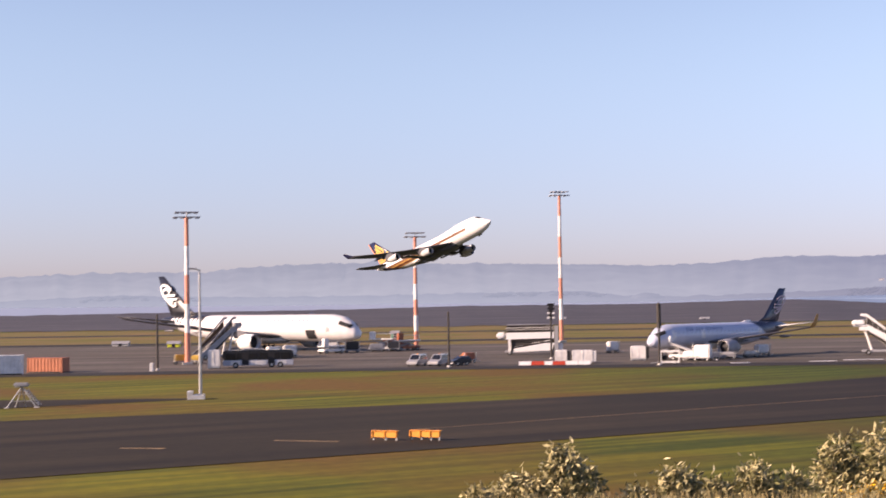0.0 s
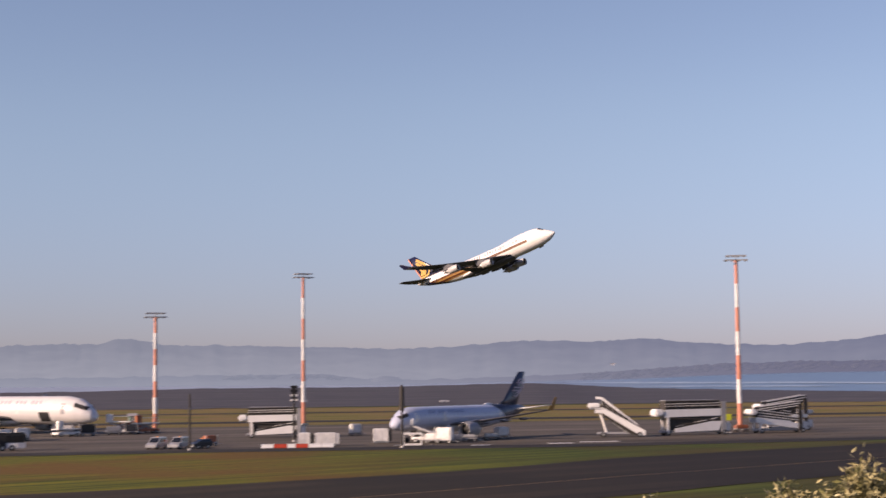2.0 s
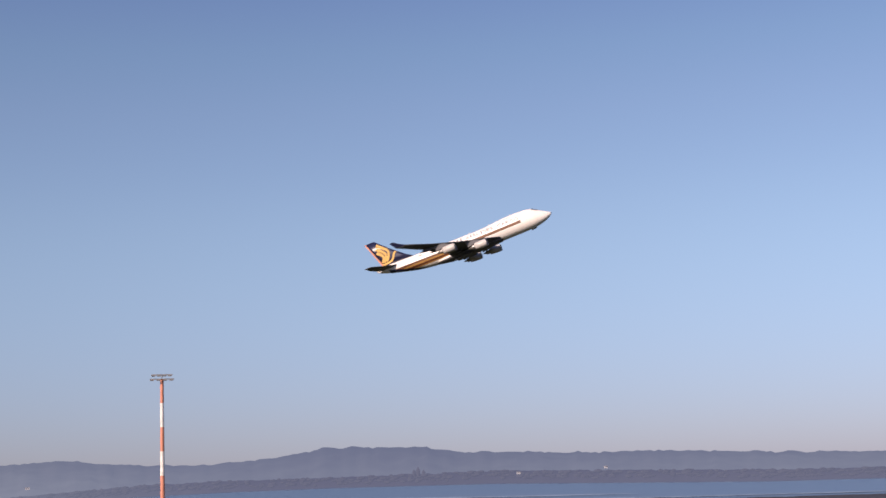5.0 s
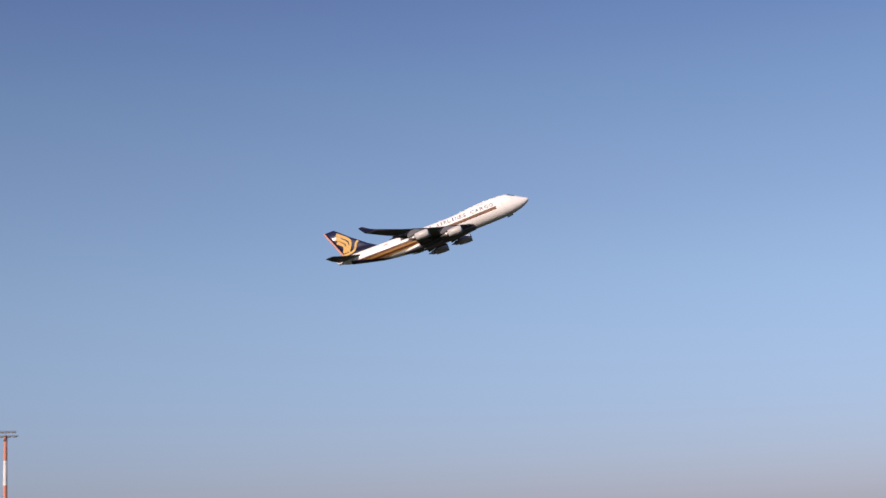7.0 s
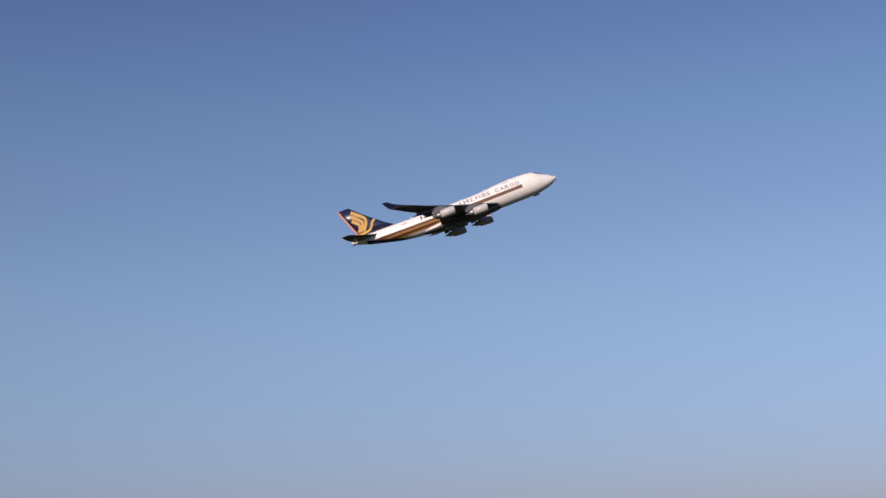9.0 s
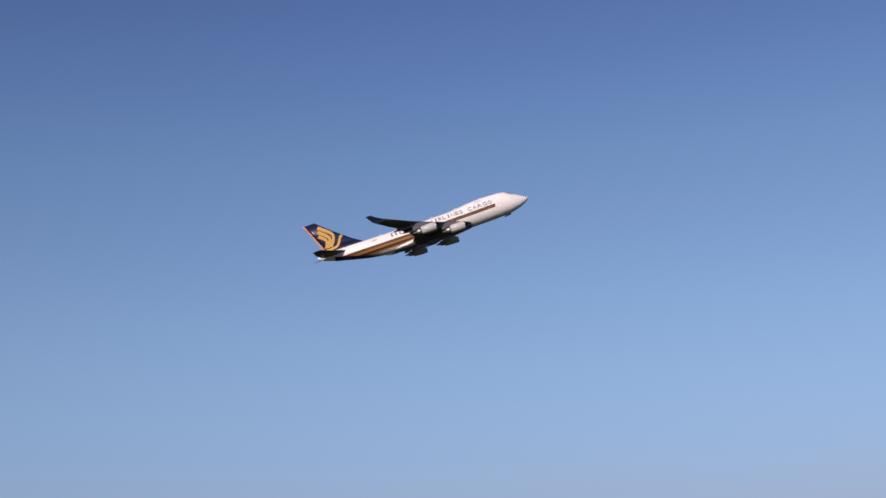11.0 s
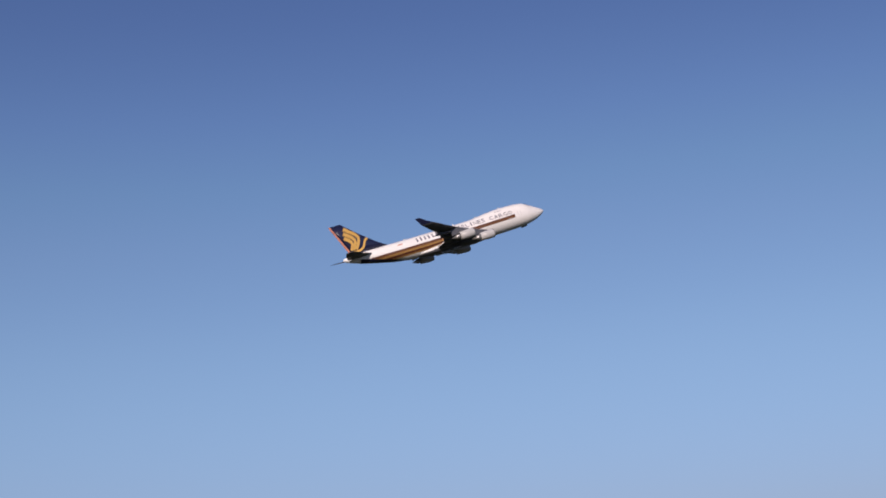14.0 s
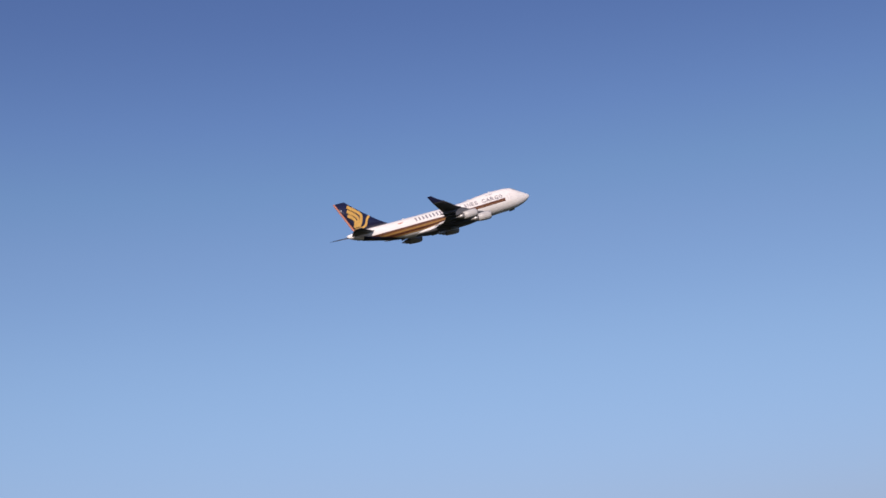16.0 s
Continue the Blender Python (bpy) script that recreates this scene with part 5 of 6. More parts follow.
def barrier(x, y, length, paint, turn):
    t = thing("road_barrier", "red low plastic road barrier on the apron edge" if paint is M_RED else "white low plastic road barrier on the apron edge", "barrier", pose(x, y, 0.036, 0, 0, turn), group="row of low barriers")
    bm = bmesh.new()
    prof = [(-0.3, 0), (0.3, 0), (0.3, 0.15), (0.14, 0.35), (0.1, 0.62), (-0.1, 0.62), (-0.14, 0.35), (-0.3, 0.15)]
    part("block", loft([[(xx, p, q) for p, q in prof] for xx in (-length / 2, length / 2)]), paint, t)
    for sx in (-1, 1):
        part("joint_post", rod(bmesh.new(), (sx * length * 0.5, 0, 0), (sx * length * 0.5, 0, 0.68), 0.06, seg=6), M_STEEL, t)


for i, (paint, ln) in enumerate(((M_WHITE, 1.9), (M_RED, 2.0), (M_WHITE, 1.2), (M_RED, 1.9), (M_WHITE, 1.9), (M_WHITE, 1.9))):
    barrier(13.9 + (0, 2.05, 3.75, 5.4, 7.4, 9.4)[i], 244.2 - 0.12 * i, ln, paint, -2)


def frame_dolly(x, y, turn, label):
    t = thing("frame_dolly", label, "dolly", pose(x, y, 0.036, 0, 0, turn))
    w, d, h = 2.8, 1.8, 2.0
    for sx in (-1, 1):
        for sy in (-1, 1):
            part("post", boxed(sx * w / 2 - 0.11, sx * w / 2 + 0.11, sy * d / 2 - 0.11, sy * d / 2 + 0.11, 0.2, h), M_WHITE_DIRTY, t)
            wheel(t, sx * w * 0.36, sy * d * 0.45, 0.2, 0.14)
    for z in (0.3, h):
        for sy in (-1, 1):
            part("long_rail", boxed(-w / 2, w / 2, sy * d / 2 - 0.1, sy * d / 2 + 0.1, z - 0.12, z + 0.12), M_WHITE_DIRTY, t)
        for sx in (-1, 1):
            part("short_rail", boxed(sx * w / 2 - 0.1, sx * w / 2 + 0.1, -d / 2, d / 2, z - 0.1, z + 0.1), M_WHITE_DIRTY, t)
    part("tow_bar", rod(bmesh.new(), (-w / 2, 0, 0.3), (-w / 2 - 1.6, 0, 0.12), 0.07, seg=6), M_STEEL, t)


frame_dolly(36.5, 241.5, -8, "white open-frame cargo dolly standing by a dark pole")


def car(x, y, turn, label, paint, van=True, L=4.6, name="van"):
    """A small vehicle facing +x."""
    t = thing(name, label, name, pose(x, y, 0.036, 0, 0, turn), group="service vehicles on the apron")
    W, H = 1.8, 1.85 if van else 1.5
    prof = [(L / 2, 0.35), (L / 2, 0.75), (L / 2 - 0.9, 1.02), (-L / 2, 1.05), (-L / 2, 0.35)]
    part("body", loft([[(p, y, z) for p, z in prof] for y in (-W / 2, -W / 2 + 0.08, W / 2 - 0.08, W / 2)]), paint, t)
    cab = [(L / 2 - 1.0, 1.0), (L / 2 - 1.75, H), (-L / 2 + 0.25, H), (-L / 2, 1.02)]
    part("cabin", loft([[(p * (0.97 if abs(y) > 0.7 and z > 1.2 else 1), y * (0.88 if z > 1.2 else 1), z) for p, z in cab] for y in (-W / 2 + 0.02, W / 2 - 0.02)]), paint, t)
    part("windscreen", plate(bmesh.new(), [(L / 2 - 1.0, -0.72, 1.07), (L / 2 - 1.0, 0.72, 1.07), (L / 2 - 1.66, 0.66, H - 0.1), (L / 2 - 1.66, -0.66, H - 0.1)], 0.06, (0.7, 0, 0.7)), M_GLASS, t, "dark windscreen")
    for s in (-1, 1):
        part("side_window", plate(bmesh.new(), [(L / 2 - 1.25, s * 0.875, 1.1), (-L / 2 + 0.5, s * 0.875, 1.1), (-L / 2 + 0.6, s * 0.82, H - 0.15), (L / 2 - 1.8, s * 0.82, H - 0.15)], 0.05, (0, 1, 0)), M_GLASS, t)
        part("headlight", boxed(L / 2 - 0.05, L / 2 + 0.03, s * 0.62 - 0.2, s * 0.62 + 0.2, 0.6, 0.76, bevel=0.03), M_BARE, t)
        for xx in (L / 2 - 0.85, -L / 2 + 0.85):
            wheel(t, xx, s * (W / 2 - 0.1), 0.33, 0.22)
    part("bumper", boxed(L / 2 - 0.1, L / 2 + 0.08, -W / 2 + 0.05, W / 2 - 0.05, 0.3, 0.52, bevel=0.05), M_GREY, t)
    part("beacon", boxed(-0.3, -0.1, -0.15, 0.15, H, H + 0.1, bevel=0.03), M_ORANGE, t, "orange roof beacon")
    return t


car(-3.2, 248.3, -112, "silver service van parked on the apron edge", M_VAN)
car(0.3, 247.6, -115, "silver service van parked beside another van", M_VAN)
car(3.6, 247.0, -150, "dark low ground tug parked by the vans", M_BLACK, False, 3.4, "tug")


def cart(x, y, turn, label, paint, h=1.7, w=2.6, d=1.5):
    t = thing("baggage_cart", label, "cart", pose(x, y, 0.036, 0, 0, turn), group="carts and equipment round the airliners")
    part("bed", boxed(-w / 2, w / 2, -d / 2, d / 2, 0.45, 0.62, bevel=0.03), M_GREY, t)
    part("hood", boxed(-w / 2 + 0.1, w / 2 - 0.1, -d / 2 + 0.05, d / 2 - 0.05, 0.62, h, bevel=0.18), paint, t)
    for sx in (-1, 1):
        part("frame_post", boxed(sx * w * 0.49 - 0.05, sx * w * 0.49 + 0.05, -d / 2, -d / 2 + 0.1, 0.6, h + 0.1), M_STEEL, t)
        for sy in (-1, 1):
            wheel(t, sx * w * 0.36, sy * d * 0.42, 0.24, 0.14)
    part("tow_bar", rod(bmesh.new(), (w / 2, 0, 0.45), (w / 2 + 1.2, 0, 0.2), 0.05, seg=6), M_STEEL, t)


cart(33.4, 293, 20, "white low equipment cart on the apron", M_WHITE_DIRTY, 2.2, 2.2)
cart(41.5, 252.0, -30, "white baggage cart beside the narrow-body airliner", M_WHITE_DIRTY, 1.6)
cart(45.4, 254.5, 10, "white baggage cart beside the narrow-body airliner", M_GREY, 1.3)
cart(48.4, 256.0, -12, "grey baggage cart under the airliner's wing", M_GREY, 1.2)
cart(53.5, 262.5, 5, "white baggage cart under the airliner's engine", M_WHITE_DIRTY, 1.1)
cart(56.5, 268.0, 25, "white equipment cart behind the airliner's engine", M_WHITE_DIRTY, 2.0)
cart(-21.5, 318.0, -20, "grey equipment cart under the airliner's nose", M_GREY, 2.1)
cart(-17.5, 316.0, 15, "dark grey ground power cart at the airliner's nose", M_POLE, 2.3, 3.0)
cart(-12.5, 320.0, 5, "low grey equipment cart in front of the airliner", M_GREY, 1.7, 3.0)
cart(-9.0, 322.0, -10, "dark equipment cart in front of the airliner", M_BLACK, 2.0, 2.6)
cart(-31.0, 291.0, 30, "pale baggage cart under the airliner's wing", M_WHITE_DIRTY, 2.2)
cart(-28.0, 293.0, 20, "pale baggage cart by the airliner's engine", M_WHITE_DIRTY, 2.4)
cart(5.2, 256.5, 30, "rust orange ground equipment cart by the vans", M_RUST, 1.7, 2.2)
cart(-44.8, 268.5, 20, "yellow ground equipment cart at the mast foot", M_YELLOW, 1.7, 2.0)
cart(-42.3, 271.0, -15, "yellow ground equipment cart at the mast foot", M_YELLOW, 1.5, 1.8)
cart(-7.4, 331.0, 12, "rust orange equipment cart by the floodlight mast", M_RUST, 1.6, 3.0)
cart(-10.5, 330.5, -8, "orange equipment cart by the floodlight mast", M_RUST, 2.3, 2.4)
cart(105.6, 280.0, 5, "rusty orange equipment at the mast foot", M_RUST, 1.3, 2.8)
cart(43.3, 250.8, -35, "white cargo hatch loader by the airliner nose", M_WHITE_DIRTY, 2.6, 3.0)


def high_loader(x, y, turn, label, h, paint):
    """A scissor lift for freight: chassis, crossed arms, a deck with rails and a small cab."""
    t = thing("high_loader", label, "cargo loader", pose(x, y, 0.036, 0, 0, turn), group="cargo loaders round the airliner")
    part("chassis", boxed(-2.6, 2.6, -1.1, 1.1, 0.45, 0.9, bevel=0.06), paint, t)
    for sx in (-1, 1):
        for sy in (-1, 1):
            wheel(t, sx * 1.9, sy * 1.0, 0.36)
            part("scissor_arm", rod(bmesh.new(), (sx * 1.9, sy * 0.9, 0.9), (-sx * 1.9, sy * 0.9, h - 0.2), 0.09, seg=6), M_GREY, t)
            part("rail_post", rod(bmesh.new(), (sx * 2.3, sy * 1.05, h), (sx * 2.3, sy * 1.05, h + 1.0), 0.05, seg=6), M_STEEL, t)
    part("deck", boxed(-2.6, 2.6, -1.15, 1.15, h - 0.2, h, bevel=0.04), M_WHITE_DIRTY, t, "pale lifting deck")
    part("rail", rods([((-2.3, -1.05, h + 1.0), (2.3, -1.05, h + 1.0)), ((-2.3, 1.05, h + 1.0), (2.3, 1.05, h + 1.0))], 0.05), M_STEEL, t)
    part("cab", boxed(-2.5, -1.3, -1.1, -0.1, h, h + 1.5, bevel=0.12), paint, t)


high_loader(-6.3, 326.5, 25, "orange and grey cargo loader in front of the airliner", 2.2, M_RUST)
high_loader(-11.6, 325.0, -15, "pale cargo loader with a raised deck by the airliner", 2.6, M_WHITE_DIRTY)
high_loader(-21.5, 313.0, 40, "white cargo loader under the airliner's nose", 1.6, M_WHITE_DIRTY)


def marker_panel(x, y):
    t = thing("yellow_sign", "lime yellow square panel on a grey post by the stairs", "sign", pose(x, y, 0.036))
    part("post", rod(bmesh.new(), (0, 0, 0), (0, 0, 2.4), 0.09, seg=8), M_STEEL, t)
    part("panel", boxed(-0.65, 0.65, -0.06, 0.06, 2.3, 3.5, bevel=0.04), M_LIME, t)
    part("foot", boxed(-0.4, 0.4, -0.4, 0.4, 0, 0.15), M_CONCRETE, t)


marker_panel(101.2, 275.0)


def belt_loader(x, y, turn):
    t = thing("belt_loader", "white belt loader raised to the airliner's front hold", "belt loader", pose(x, y, 0.036, 0, 0, turn))
    part("chassis", boxed(-2.6, 2.6, -0.9, 0.9, 0.5, 0.95, bevel=0.08), M_WHITE_DIRTY, t)
    part("belt", plate(bmesh.new(), [(-3.6, 0, 0.95), (3.4, 0, 3.3), (3.4, 0, 2.95), (-3.6, 0, 0.6)], 1.0, (0, 1, 0)), M_GREY, t, "sloping conveyor belt")
    part("hood", boxed(2.2, 4.6, -0.7, 0.7, 2.9, 4.0, bevel=0.18), M_WHITE, t, "white canvas hood")
    for sx in (-1, 1):
        for sy in (-1, 1):
            wheel(t, sx * 1.8, sy * 0.85, 0.36)
    part("lift_arm", rod(bmesh.new(), (0.4, 0, 0.8), (1.8, 0, 2.6), 0.1, seg=6), M_STEEL, t)


belt_loader(41.0, 254.3, 150)


def bus():
    t = thing("apron_bus", "dark apron bus with pale blue lower panels parked on the apron", "bus", pose(-29.2, 251.5, 0.036, 0, 0, 6))
    L, W, H = 11.4, 2.5, 2.85
    part("lower_body", boxed(-L / 2, L / 2, -W / 2, W / 2, 0.35, 1.25, bevel=0.08), M_CABIN, t, "pale blue-grey lower panels")
    part("upper_body", boxed(-L / 2 + 0.05, L / 2 - 0.05, -W / 2 + 0.04, W / 2 - 0.04, 1.25, H, bevel=0.2), M_BLACK, t)
    for i in range(6):
        x = -L / 2 + 0.55 + i * 1.78
        part("window", boxed(x, x + 1.5, -W / 2 - 0.01, -W / 2 + 0.05, 1.4, 2.35, bevel=0.02), M_GLASS, t)
    for x in (-2.6, 1.6):
        part("door", boxed(x, x + 1.1, -W / 2 - 0.02, -W / 2 + 0.04, 0.45, 2.4), M_DARK, t)
    for x0, x1 in ((-4.4, -2.9), (-1.2, 1.3), (3.0, 4.6)):
        part("pale_panel", boxed(x0, x1, -W / 2 - 0.02, -W / 2 + 0.02, 0.5, 1.15), M_WHITE_DIRTY, t, "pale lower panel")
    for x in (-3.6, 2.2, 3.6):
        for y in (-W / 2 + 0.1, W / 2 - 0.1):
            wheel(t, x, y, 0.46, 0.3)
    part("windscreen", boxed(L / 2 - 0.04, L / 2 + 0.02, -1.05, 1.05, 1.25, 2.5, bevel=0.03), M_GLASS, t)
    part("roof_unit", boxed(-2.5, 1.0, -0.8, 0.8, H, H + 0.25, bevel=0.08), M_GREY, t)


bus()
freight_box(-36.0, 249.0, 1.9, 2.2, 3.0, 4, "tall white freight container beside the bus")


def shipping_container(x, y, turn, L, h, paint, label):
    t = thing("shipping_container", label, "container", pose(x, y, 0.03, 0, 0, turn), group="shipping containers on the apron edge")
    bm = bmesh.new()
    n, W = int(L / 0.28), 2.4
    for sy in (-1, 1):
        pts = []
        for i in range(n + 1):
            xx = -L / 2 + L * i / n
            pts.append((xx, sy * (W / 2 - (0.06 if i % 2 else 0.0))))
        lo = [bm.verts.new((a, b, 0.15)) for a, b in pts]
        hi = [bm.verts.new((a, b, h - 0.1)) for a, b in pts]
        for i in range(n):
            bm.faces.new((lo[i], lo[i + 1], hi[i + 1], hi[i]))
    part("corrugated_sides", bm, paint, t)
    part("roof", boxed(-L / 2, L / 2, -W / 2, W / 2, h - 0.12, h, bevel=0.03), paint, t)
    part("floor", boxed(-L / 2, L / 2, -W / 2, W / 2, 0.05, 0.2), M_DARK, t)
    for sx in (-1, 1):
        part("end_wall", boxed(sx * L / 2 - 0.04, sx * L / 2 + 0.02, -W / 2 + 0.1, W / 2 - 0.1, 0.15, h - 0.05), paint, t)
        for sy in (-1, 1):
            part("corner_post", boxed(sx * (L / 2 - 0.08) - 0.09, sx * (L / 2 - 0.08) + 0.09, sy * (W / 2 - 0.06) - 0.08, sy * (W / 2 - 0.06) + 0.08, 0, h + 0.01), paint, t)


shipping_container(-61.4, 243.6, -14, 6.06, 2.35, M_RUST, "rust-orange corrugated shipping container on the apron edge")
shipping_container(-66.4, 238.0, 14, 5.0, 3.0, M_WHITE_DIRTY, "grey-white corrugated container on the apron edge")


def a_frame():
    t = thing("instrument_frame", "pale tubular A-frame with an instrument head on grass", "instrument stand", pose(-43.2, 160.0, 0.034, 0, 0, 5))
    top = (0.2, 0, 2.2)
    for a in ((-1.3, -0.5, 0), (-0.6, 0.7, 0), (1.7, -0.3, 0.0), (0.4, 0.8, 0)):
        part("leg", rod(bmesh.new(), a, top, 0.07, seg=8), M_STEEL, t)
    part("ladder_rail", rods([((0.6, -0.35, 1.9), (1.95, -0.35, 0.25)), ((0.75, 0.1, 1.9), (2.1, 0.1, 0.25))] + [((0.7 + 0.2 * i, -0.35, 1.75 - 0.25 * i), (0.85 + 0.2 * i, 0.1, 1.75 - 0.25 * i)) for i in range(6)], 0.05), M_STEEL, t)
    part("brace", rods([((-0.9, -0.35, 0.7), (1.2, -0.25, 0.7)), ((-0.4, -0.2, 1.4), (0.7, -0.1, 1.4))], 0.05), M_STEEL, t)
    part("instrument_head", boxed(-0.65, 0.9, -0.4, 0.4, 2.15, 2.6, bevel=0.14), M_GREY, t, "dark grey instrument head")
    for a in ((-1.3, -0.5), (1.7, -0.3)):
        part("foot_pad", boxed(a[0] - 0.25, a[0] + 0.25, a[1] - 0.2, a[1] + 0.2, 0, 0.1), M_CONCRETE, t)


a_frame()


def taxiway_sign(x0, x1, y, panels, label):
    t = thing("taxiway_sign", label, "sign", pose((x0 + x1) / 2, y, 0.036, 0, 0, -24), group="orange taxiway signs")
    w = x1 - x0
    for i in range(panels):
        a, b = -w / 2 + w * i / panels, -w / 2 + w * (i + 1) / panels
        part("panel", boxed(a + 0.05, b - 0.02, -0.12, 0.14, 0.22, 0.66, bevel=0.03), M_ORANGE, t, "orange sign panel")
        part("divider", boxed(a - 0.05, a + 0.06, -0.2, 0.2, 0.18, 0.72, bevel=0.02), M_ORANGE, t)
        part("leg", boxed(a + 0.02, a + 0.12, -0.06, 0.06, 0, 0.26), M_STEEL, t)
    part("cap_rail", boxed(-w / 2 - 0.08, w / 2 + 0.1, -0.2, 0.2, 0.68, 0.75, bevel=0.03), M_ORANGE, t)
    part("end_leg", boxed(w / 2 - 0.12, w / 2 - 0.02, -0.06, 0.06, 0, 0.34), M_STEEL, t)


taxiway_sign(-4.95, -2.9, 116.4, 2, "orange two-panel taxiway sign on short legs")
taxiway_sign(-2.1, 0.35, 116.2, 3, "orange three-panel taxiway sign on short legs")


def bollard(x, y, h):
    t = thing("marker_post", "small white marker post at the grass edge", "marker", pose(x, y, 0.03))
    part("post", boxed(-0.28, 0.28, -0.25, 0.25, 0.08, h, bevel=0.06), M_WHITE_DIRTY, t)
    part("foot", boxed(-0.4, 0.4, -0.35, 0.35, 0, 0.09), M_CONCRETE, t)


bollard(-44.8, 242.0, 1.35)


def far_hut(x, y, w, h, paint, label):
    t = thing("field_hut", label, "hut", pose(x, y, 0.1), group="far small huts and markers")
    part("walls", boxed(-w / 2, w / 2, -1, 1, 0, h), paint, t)
    part("roof", loft([[(-w / 2 - 0.2, -1.2, h), (-w / 2 - 0.2, 1.2, h), (-w / 2 - 0.2, 0, h + 0.7)], [(w / 2 + 0.2, -1.2, h), (w / 2 + 0.2, 1.2, h), (w / 2 + 0.2, 0, h + 0.7)]]), M_GREY, t)
    part("door", boxed(-0.4, 0.4, -1.04, -0.98, 0, min(h, 1.9)), M_DARK, t)


far_hut(-80, 390, 4.0, 0.6, M_CONCRETE, "far low white hut beside the runway")
far_hut(-64, 375, 3.0, 0.8, M_LIME, "small yellow-green marker hut on the grass")
far_hut(-11.5, 420, 2.2, 1.6, mat("green_paint", (0.16, 0.35, 0.25), 0.6), "small green equipment hut beyond the apron")
far_hut(22, 400, 3.0, 1.5, M_ORANGE, "low orange marker hut by the runway")
far_hut(120, 690, 4, 0.5, M_CONCRETE, "far low white hut on the flats")
far_hut(62, 760, 3, 0.5, M_CONCRETE, "far low white hut on the flats")
far_hut(158, 470, 4, 0.7, M_DARK, "far dark low hut beyond the stairs")
far_hut(196, 500, 4, 0.6, M_DARK, "far dark low hut beyond the stairs")


def house(a, d, z, w):
    x, y = d * sin(radians(a)), d * cos(radians(a))
    t = thing("far_building", "far pale building among trees on the hazy shore", "building", pose(x, y, z, 0, 0, -a), group="far buildings on the shore")
    part("wall", boxed(-w / 2, w / 2, -4, 4, 0, 3.4), M_HAZED, t)
    part("roof", loft([[(-w / 2 - 0.5, -4.5, 3.4), (-w / 2 - 0.5, 4.5, 3.4), (-w / 2 - 0.5, 0, 4.6)], [(w / 2 + 0.5, -4.5, 3.4), (w / 2 + 0.5, 4.5, 3.4), (w / 2 + 0.5, 0, 4.6)]]), M_GREY, t)


house(16.15, 3000, 35, 9)
house(33.9, 3000, 33, 8)
house(37.1, 3000, 38, 7)


# ---------------------------------------------------------------- bushes on the bank
def bush(x, y, z, w, h, seed, label, flowers=False, pale=0.74, leaf=0.125):
    rng = np.random.default_rng(seed)
    t = thing("bush", label, "bush", pose(x, y, z), group="bushes on the bank")
    twigs = bmesh.new()
    V = {0: [], 1: [], 2: []}
    F = {0: [], 1: [], 2: []}
    n = int(26 * w * h) + 14
    for k in range(n):
        az, lean = rng.uniform(0, 2 * pi), rng.uniform(0.0, 1.0) ** 0.7
        reach = rng.uniform(0.65, 1.05)
        tip = Vector((cos(az) * lean * w / 2 * reach, sin(az) * lean * w * 0.4 * reach, h * reach * math.sqrt(max(0.2, 1 - 0.6 * lean * lean))))
        base = Vector((tip.x * 0.25, tip.y * 0.25, -0.15))
        if k % 3 == 0:
            rod(twigs, base, tip, 0.018, 0.007, 5)
        ax = (tip - base).normalized()
        m = rng.integers(34, 56)
        pk = rng.uniform() < pale
        for i in range(m):
            u = 1 - abs(rng.normal(0, 0.16))
            p = base.lerp(tip, u) + Vector(rng.normal(0, 0.075, 3))
            d = (Vector(rng.normal(0, 1, 3)) + ax * 0.9 - Vector((0, 0, 0.85))).normalized()
            s = d.cross(Vector(rng.normal(0, 1, 3))).normalized()
            nn = d.cross(s)
            l = leaf * rng.uniform(0.6, 1.3)
            kind = 2 if flowers and tip.z > h * 0.45 and rng.uniform() < 0.5 else (1 if pk and rng.uniform() < 0.85 else 0)
            if kind == 2:
                l *= 0.55
            b = len(V[kind])
            V[kind] += [p, p + d * l * 0.45 + s * l * 0.17 + nn * l * 0.05, p + d * l - nn * l * 0.12, p + d * l * 0.45 - s * l * 0.17 + nn * l * 0.05]
            F[kind] += [(b, b + 1, b + 2), (b, b + 2, b + 3)]
    part("branches", twigs, M_TWIG, t)
    for kind, (nm, mt) in enumerate((("leaves", M_LEAF), ("pale_leaves", M_LEAF_PALE), ("flowers", M_FLOWER))):
        if V[kind]:
            me = bpy.data.meshes.new(nm)
            me.from_pydata([tuple(v) for v in V[kind]], [], F[kind])
            me.materials.append(mt)
            ob = new(nm, me)
            ob.parent = t
            tagged(ob, ("dull olive leaves", "pale dry leaves", "small yellow flowers")[kind], kind="stuff")
    return t


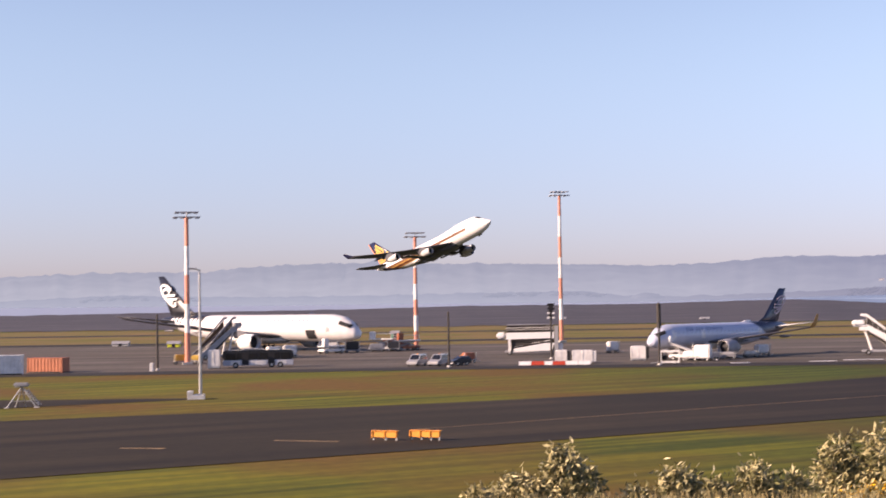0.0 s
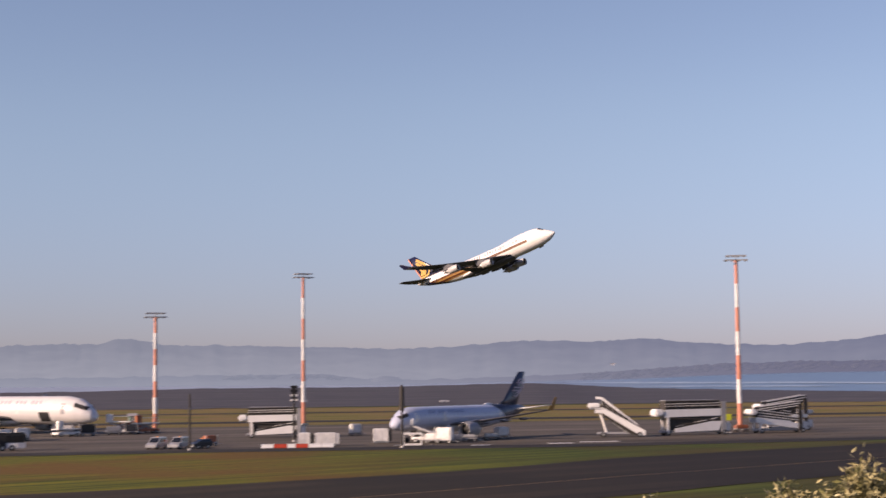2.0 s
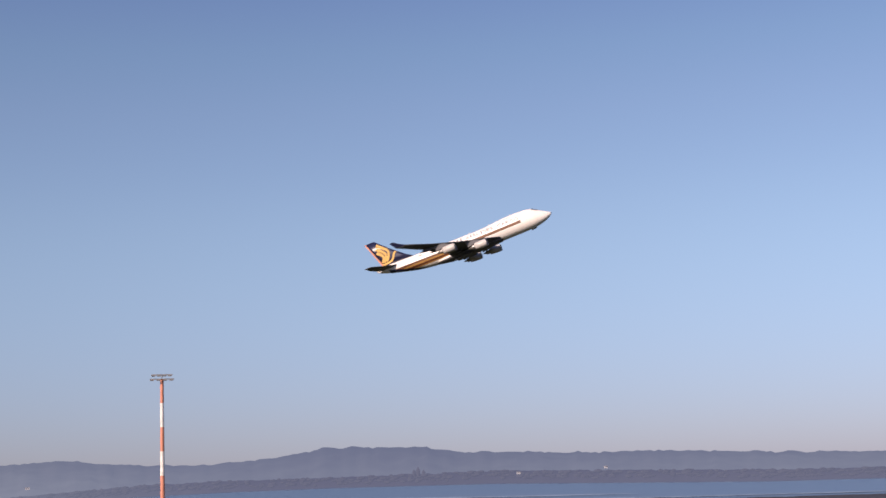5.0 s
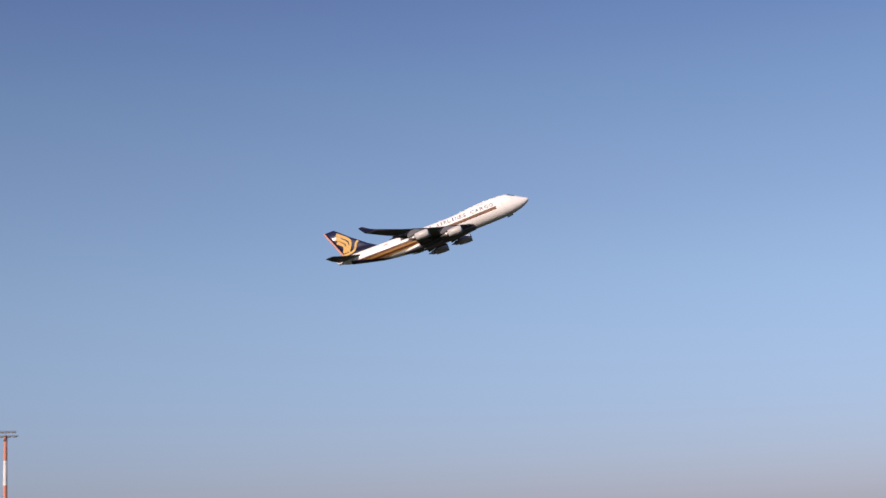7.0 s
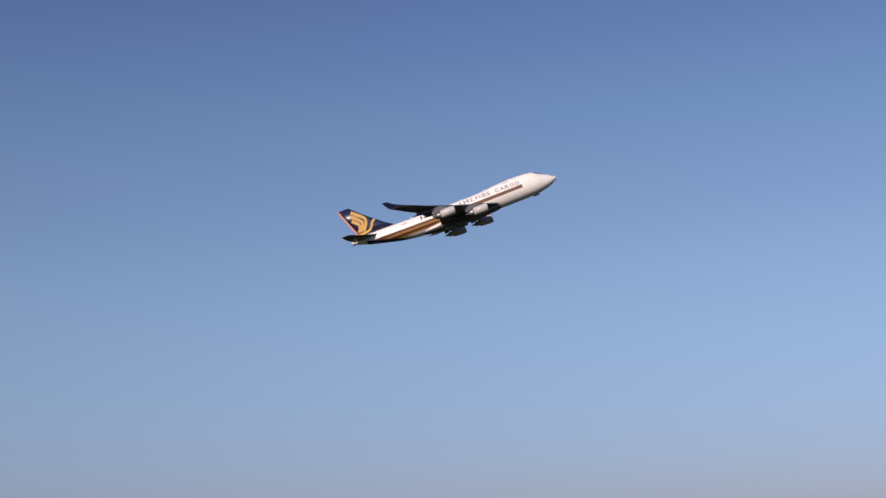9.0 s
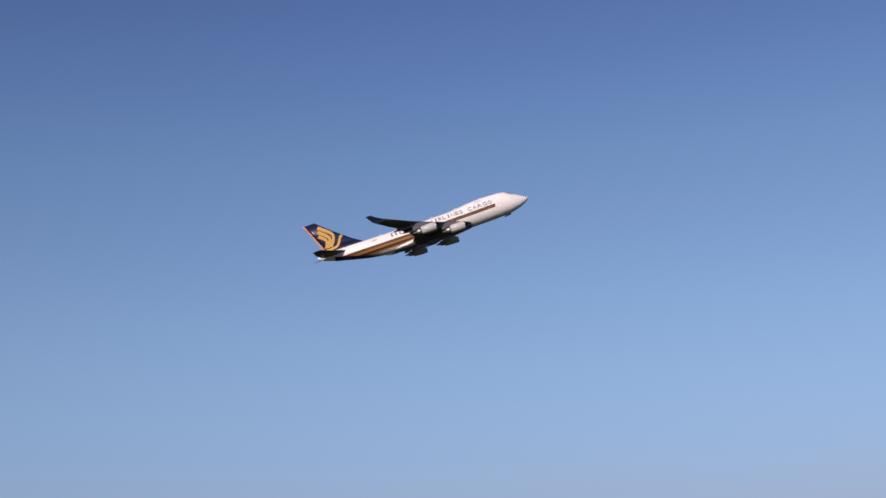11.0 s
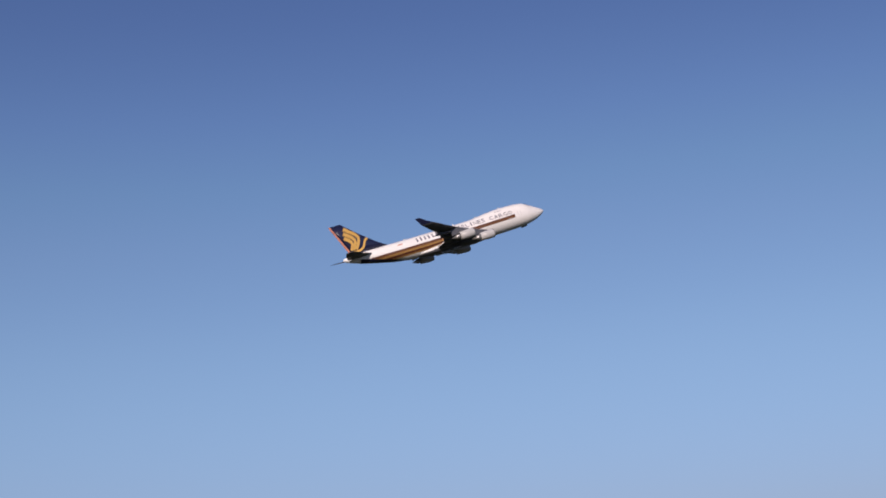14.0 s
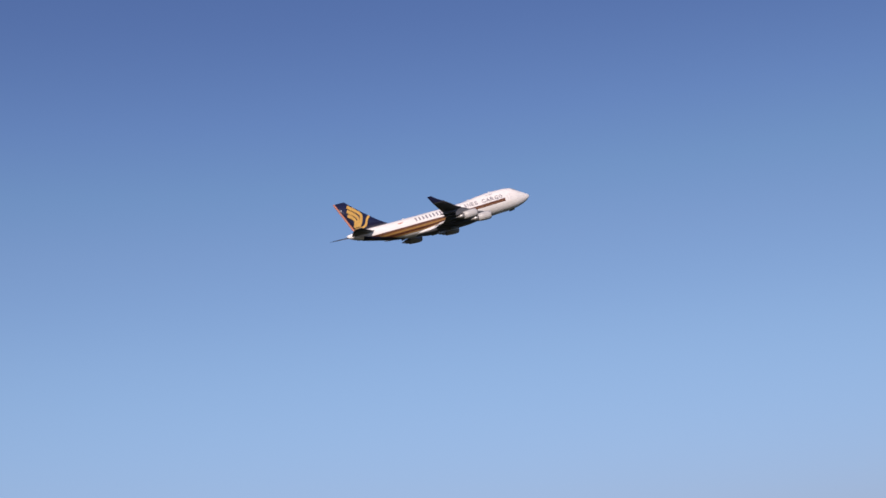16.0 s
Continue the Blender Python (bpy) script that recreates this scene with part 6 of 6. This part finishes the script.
B = "olive and straw coloured shrub on the grass bank"
for k, (x, y, top, w) in enumerate(((0.85, 25.1, 7.46, 0.8), (1.45, 25.0, 7.7, 0.9), (2.15, 25.0, 8.12, 0.75), (2.5, 24.9, 7.82, 0.6), (3.35, 24.9, 7.5, 0.5), (3.95, 24.8, 7.8, 0.75), (4.55, 24.7, 7.62, 0.7), (5.2, 24.5, 7.86, 0.7), (5.75, 24.4, 7.66, 0.7),
                                   (6.45, 24.3, 8.28, 0.8), (7.05, 24.1, 8.36, 0.8), (7.6, 23.9, 8.3, 0.9), (8.4, 23.5, 8.42, 0.9), (9.1, 23.3, 8.72, 0.9), (9.5, 23.0, 8.7, 0.8), (10.1, 22.8, 9.14, 0.8), (10.55, 22.6, 8.9, 0.7), (11.55, 22.0, 9.08, 0.8))):
    bush(x, y, 6.95, w, top - 6.95, 40 + k, B)
bush(6.75, 23.7, 7.0, 0.95, 0.62, 70, "flowering yellow gorse bush on the bank", True, leaf=0.13)
bush(11.05, 22.2, 7.2, 0.7, 1.72, 71, "flowering yellow gorse bush on the bank", True, leaf=0.13)


def dry_grass():
    """Straw-coloured tufts between the shrubs."""
    rng = np.random.default_rng(5)
    V, F = [], []
    for _ in range(2600):
        x, y = rng.uniform(0.6, 13), rng.uniform(19, 28)
        u = max(0.0, min(1.0, (y - 6) / 68))
        z = 8.7 * (1 - u * u * (3 - 2 * u)) - 0.05
        for _ in range(4):
            p = Vector((x + rng.normal(0, 0.06), y + rng.normal(0, 0.06), z))
            d = Vector((rng.normal(0, 0.35), rng.normal(0, 0.35), 1)).normalized() * rng.uniform(0.15, 0.42)
            s = Vector((rng.normal(), rng.normal(), 0)).normalized() * 0.012
            b = len(V)
            V += [p - s, p + s, p + d]
            F.append((b, b + 1, b + 2))
    me = bpy.data.meshes.new("dry_grass")
    me.from_pydata([tuple(v) for v in V], [], F)
    me.materials.append(mat("straw_grass", (0.3, 0.22, 0.1), 0.8, color2=(0.17, 0.15, 0.06), scale=1.5))
    tagged(new("dry_grass", me), "straw-coloured tall grass tufts on the bank", "grass", kind="stuff")


dry_grass()
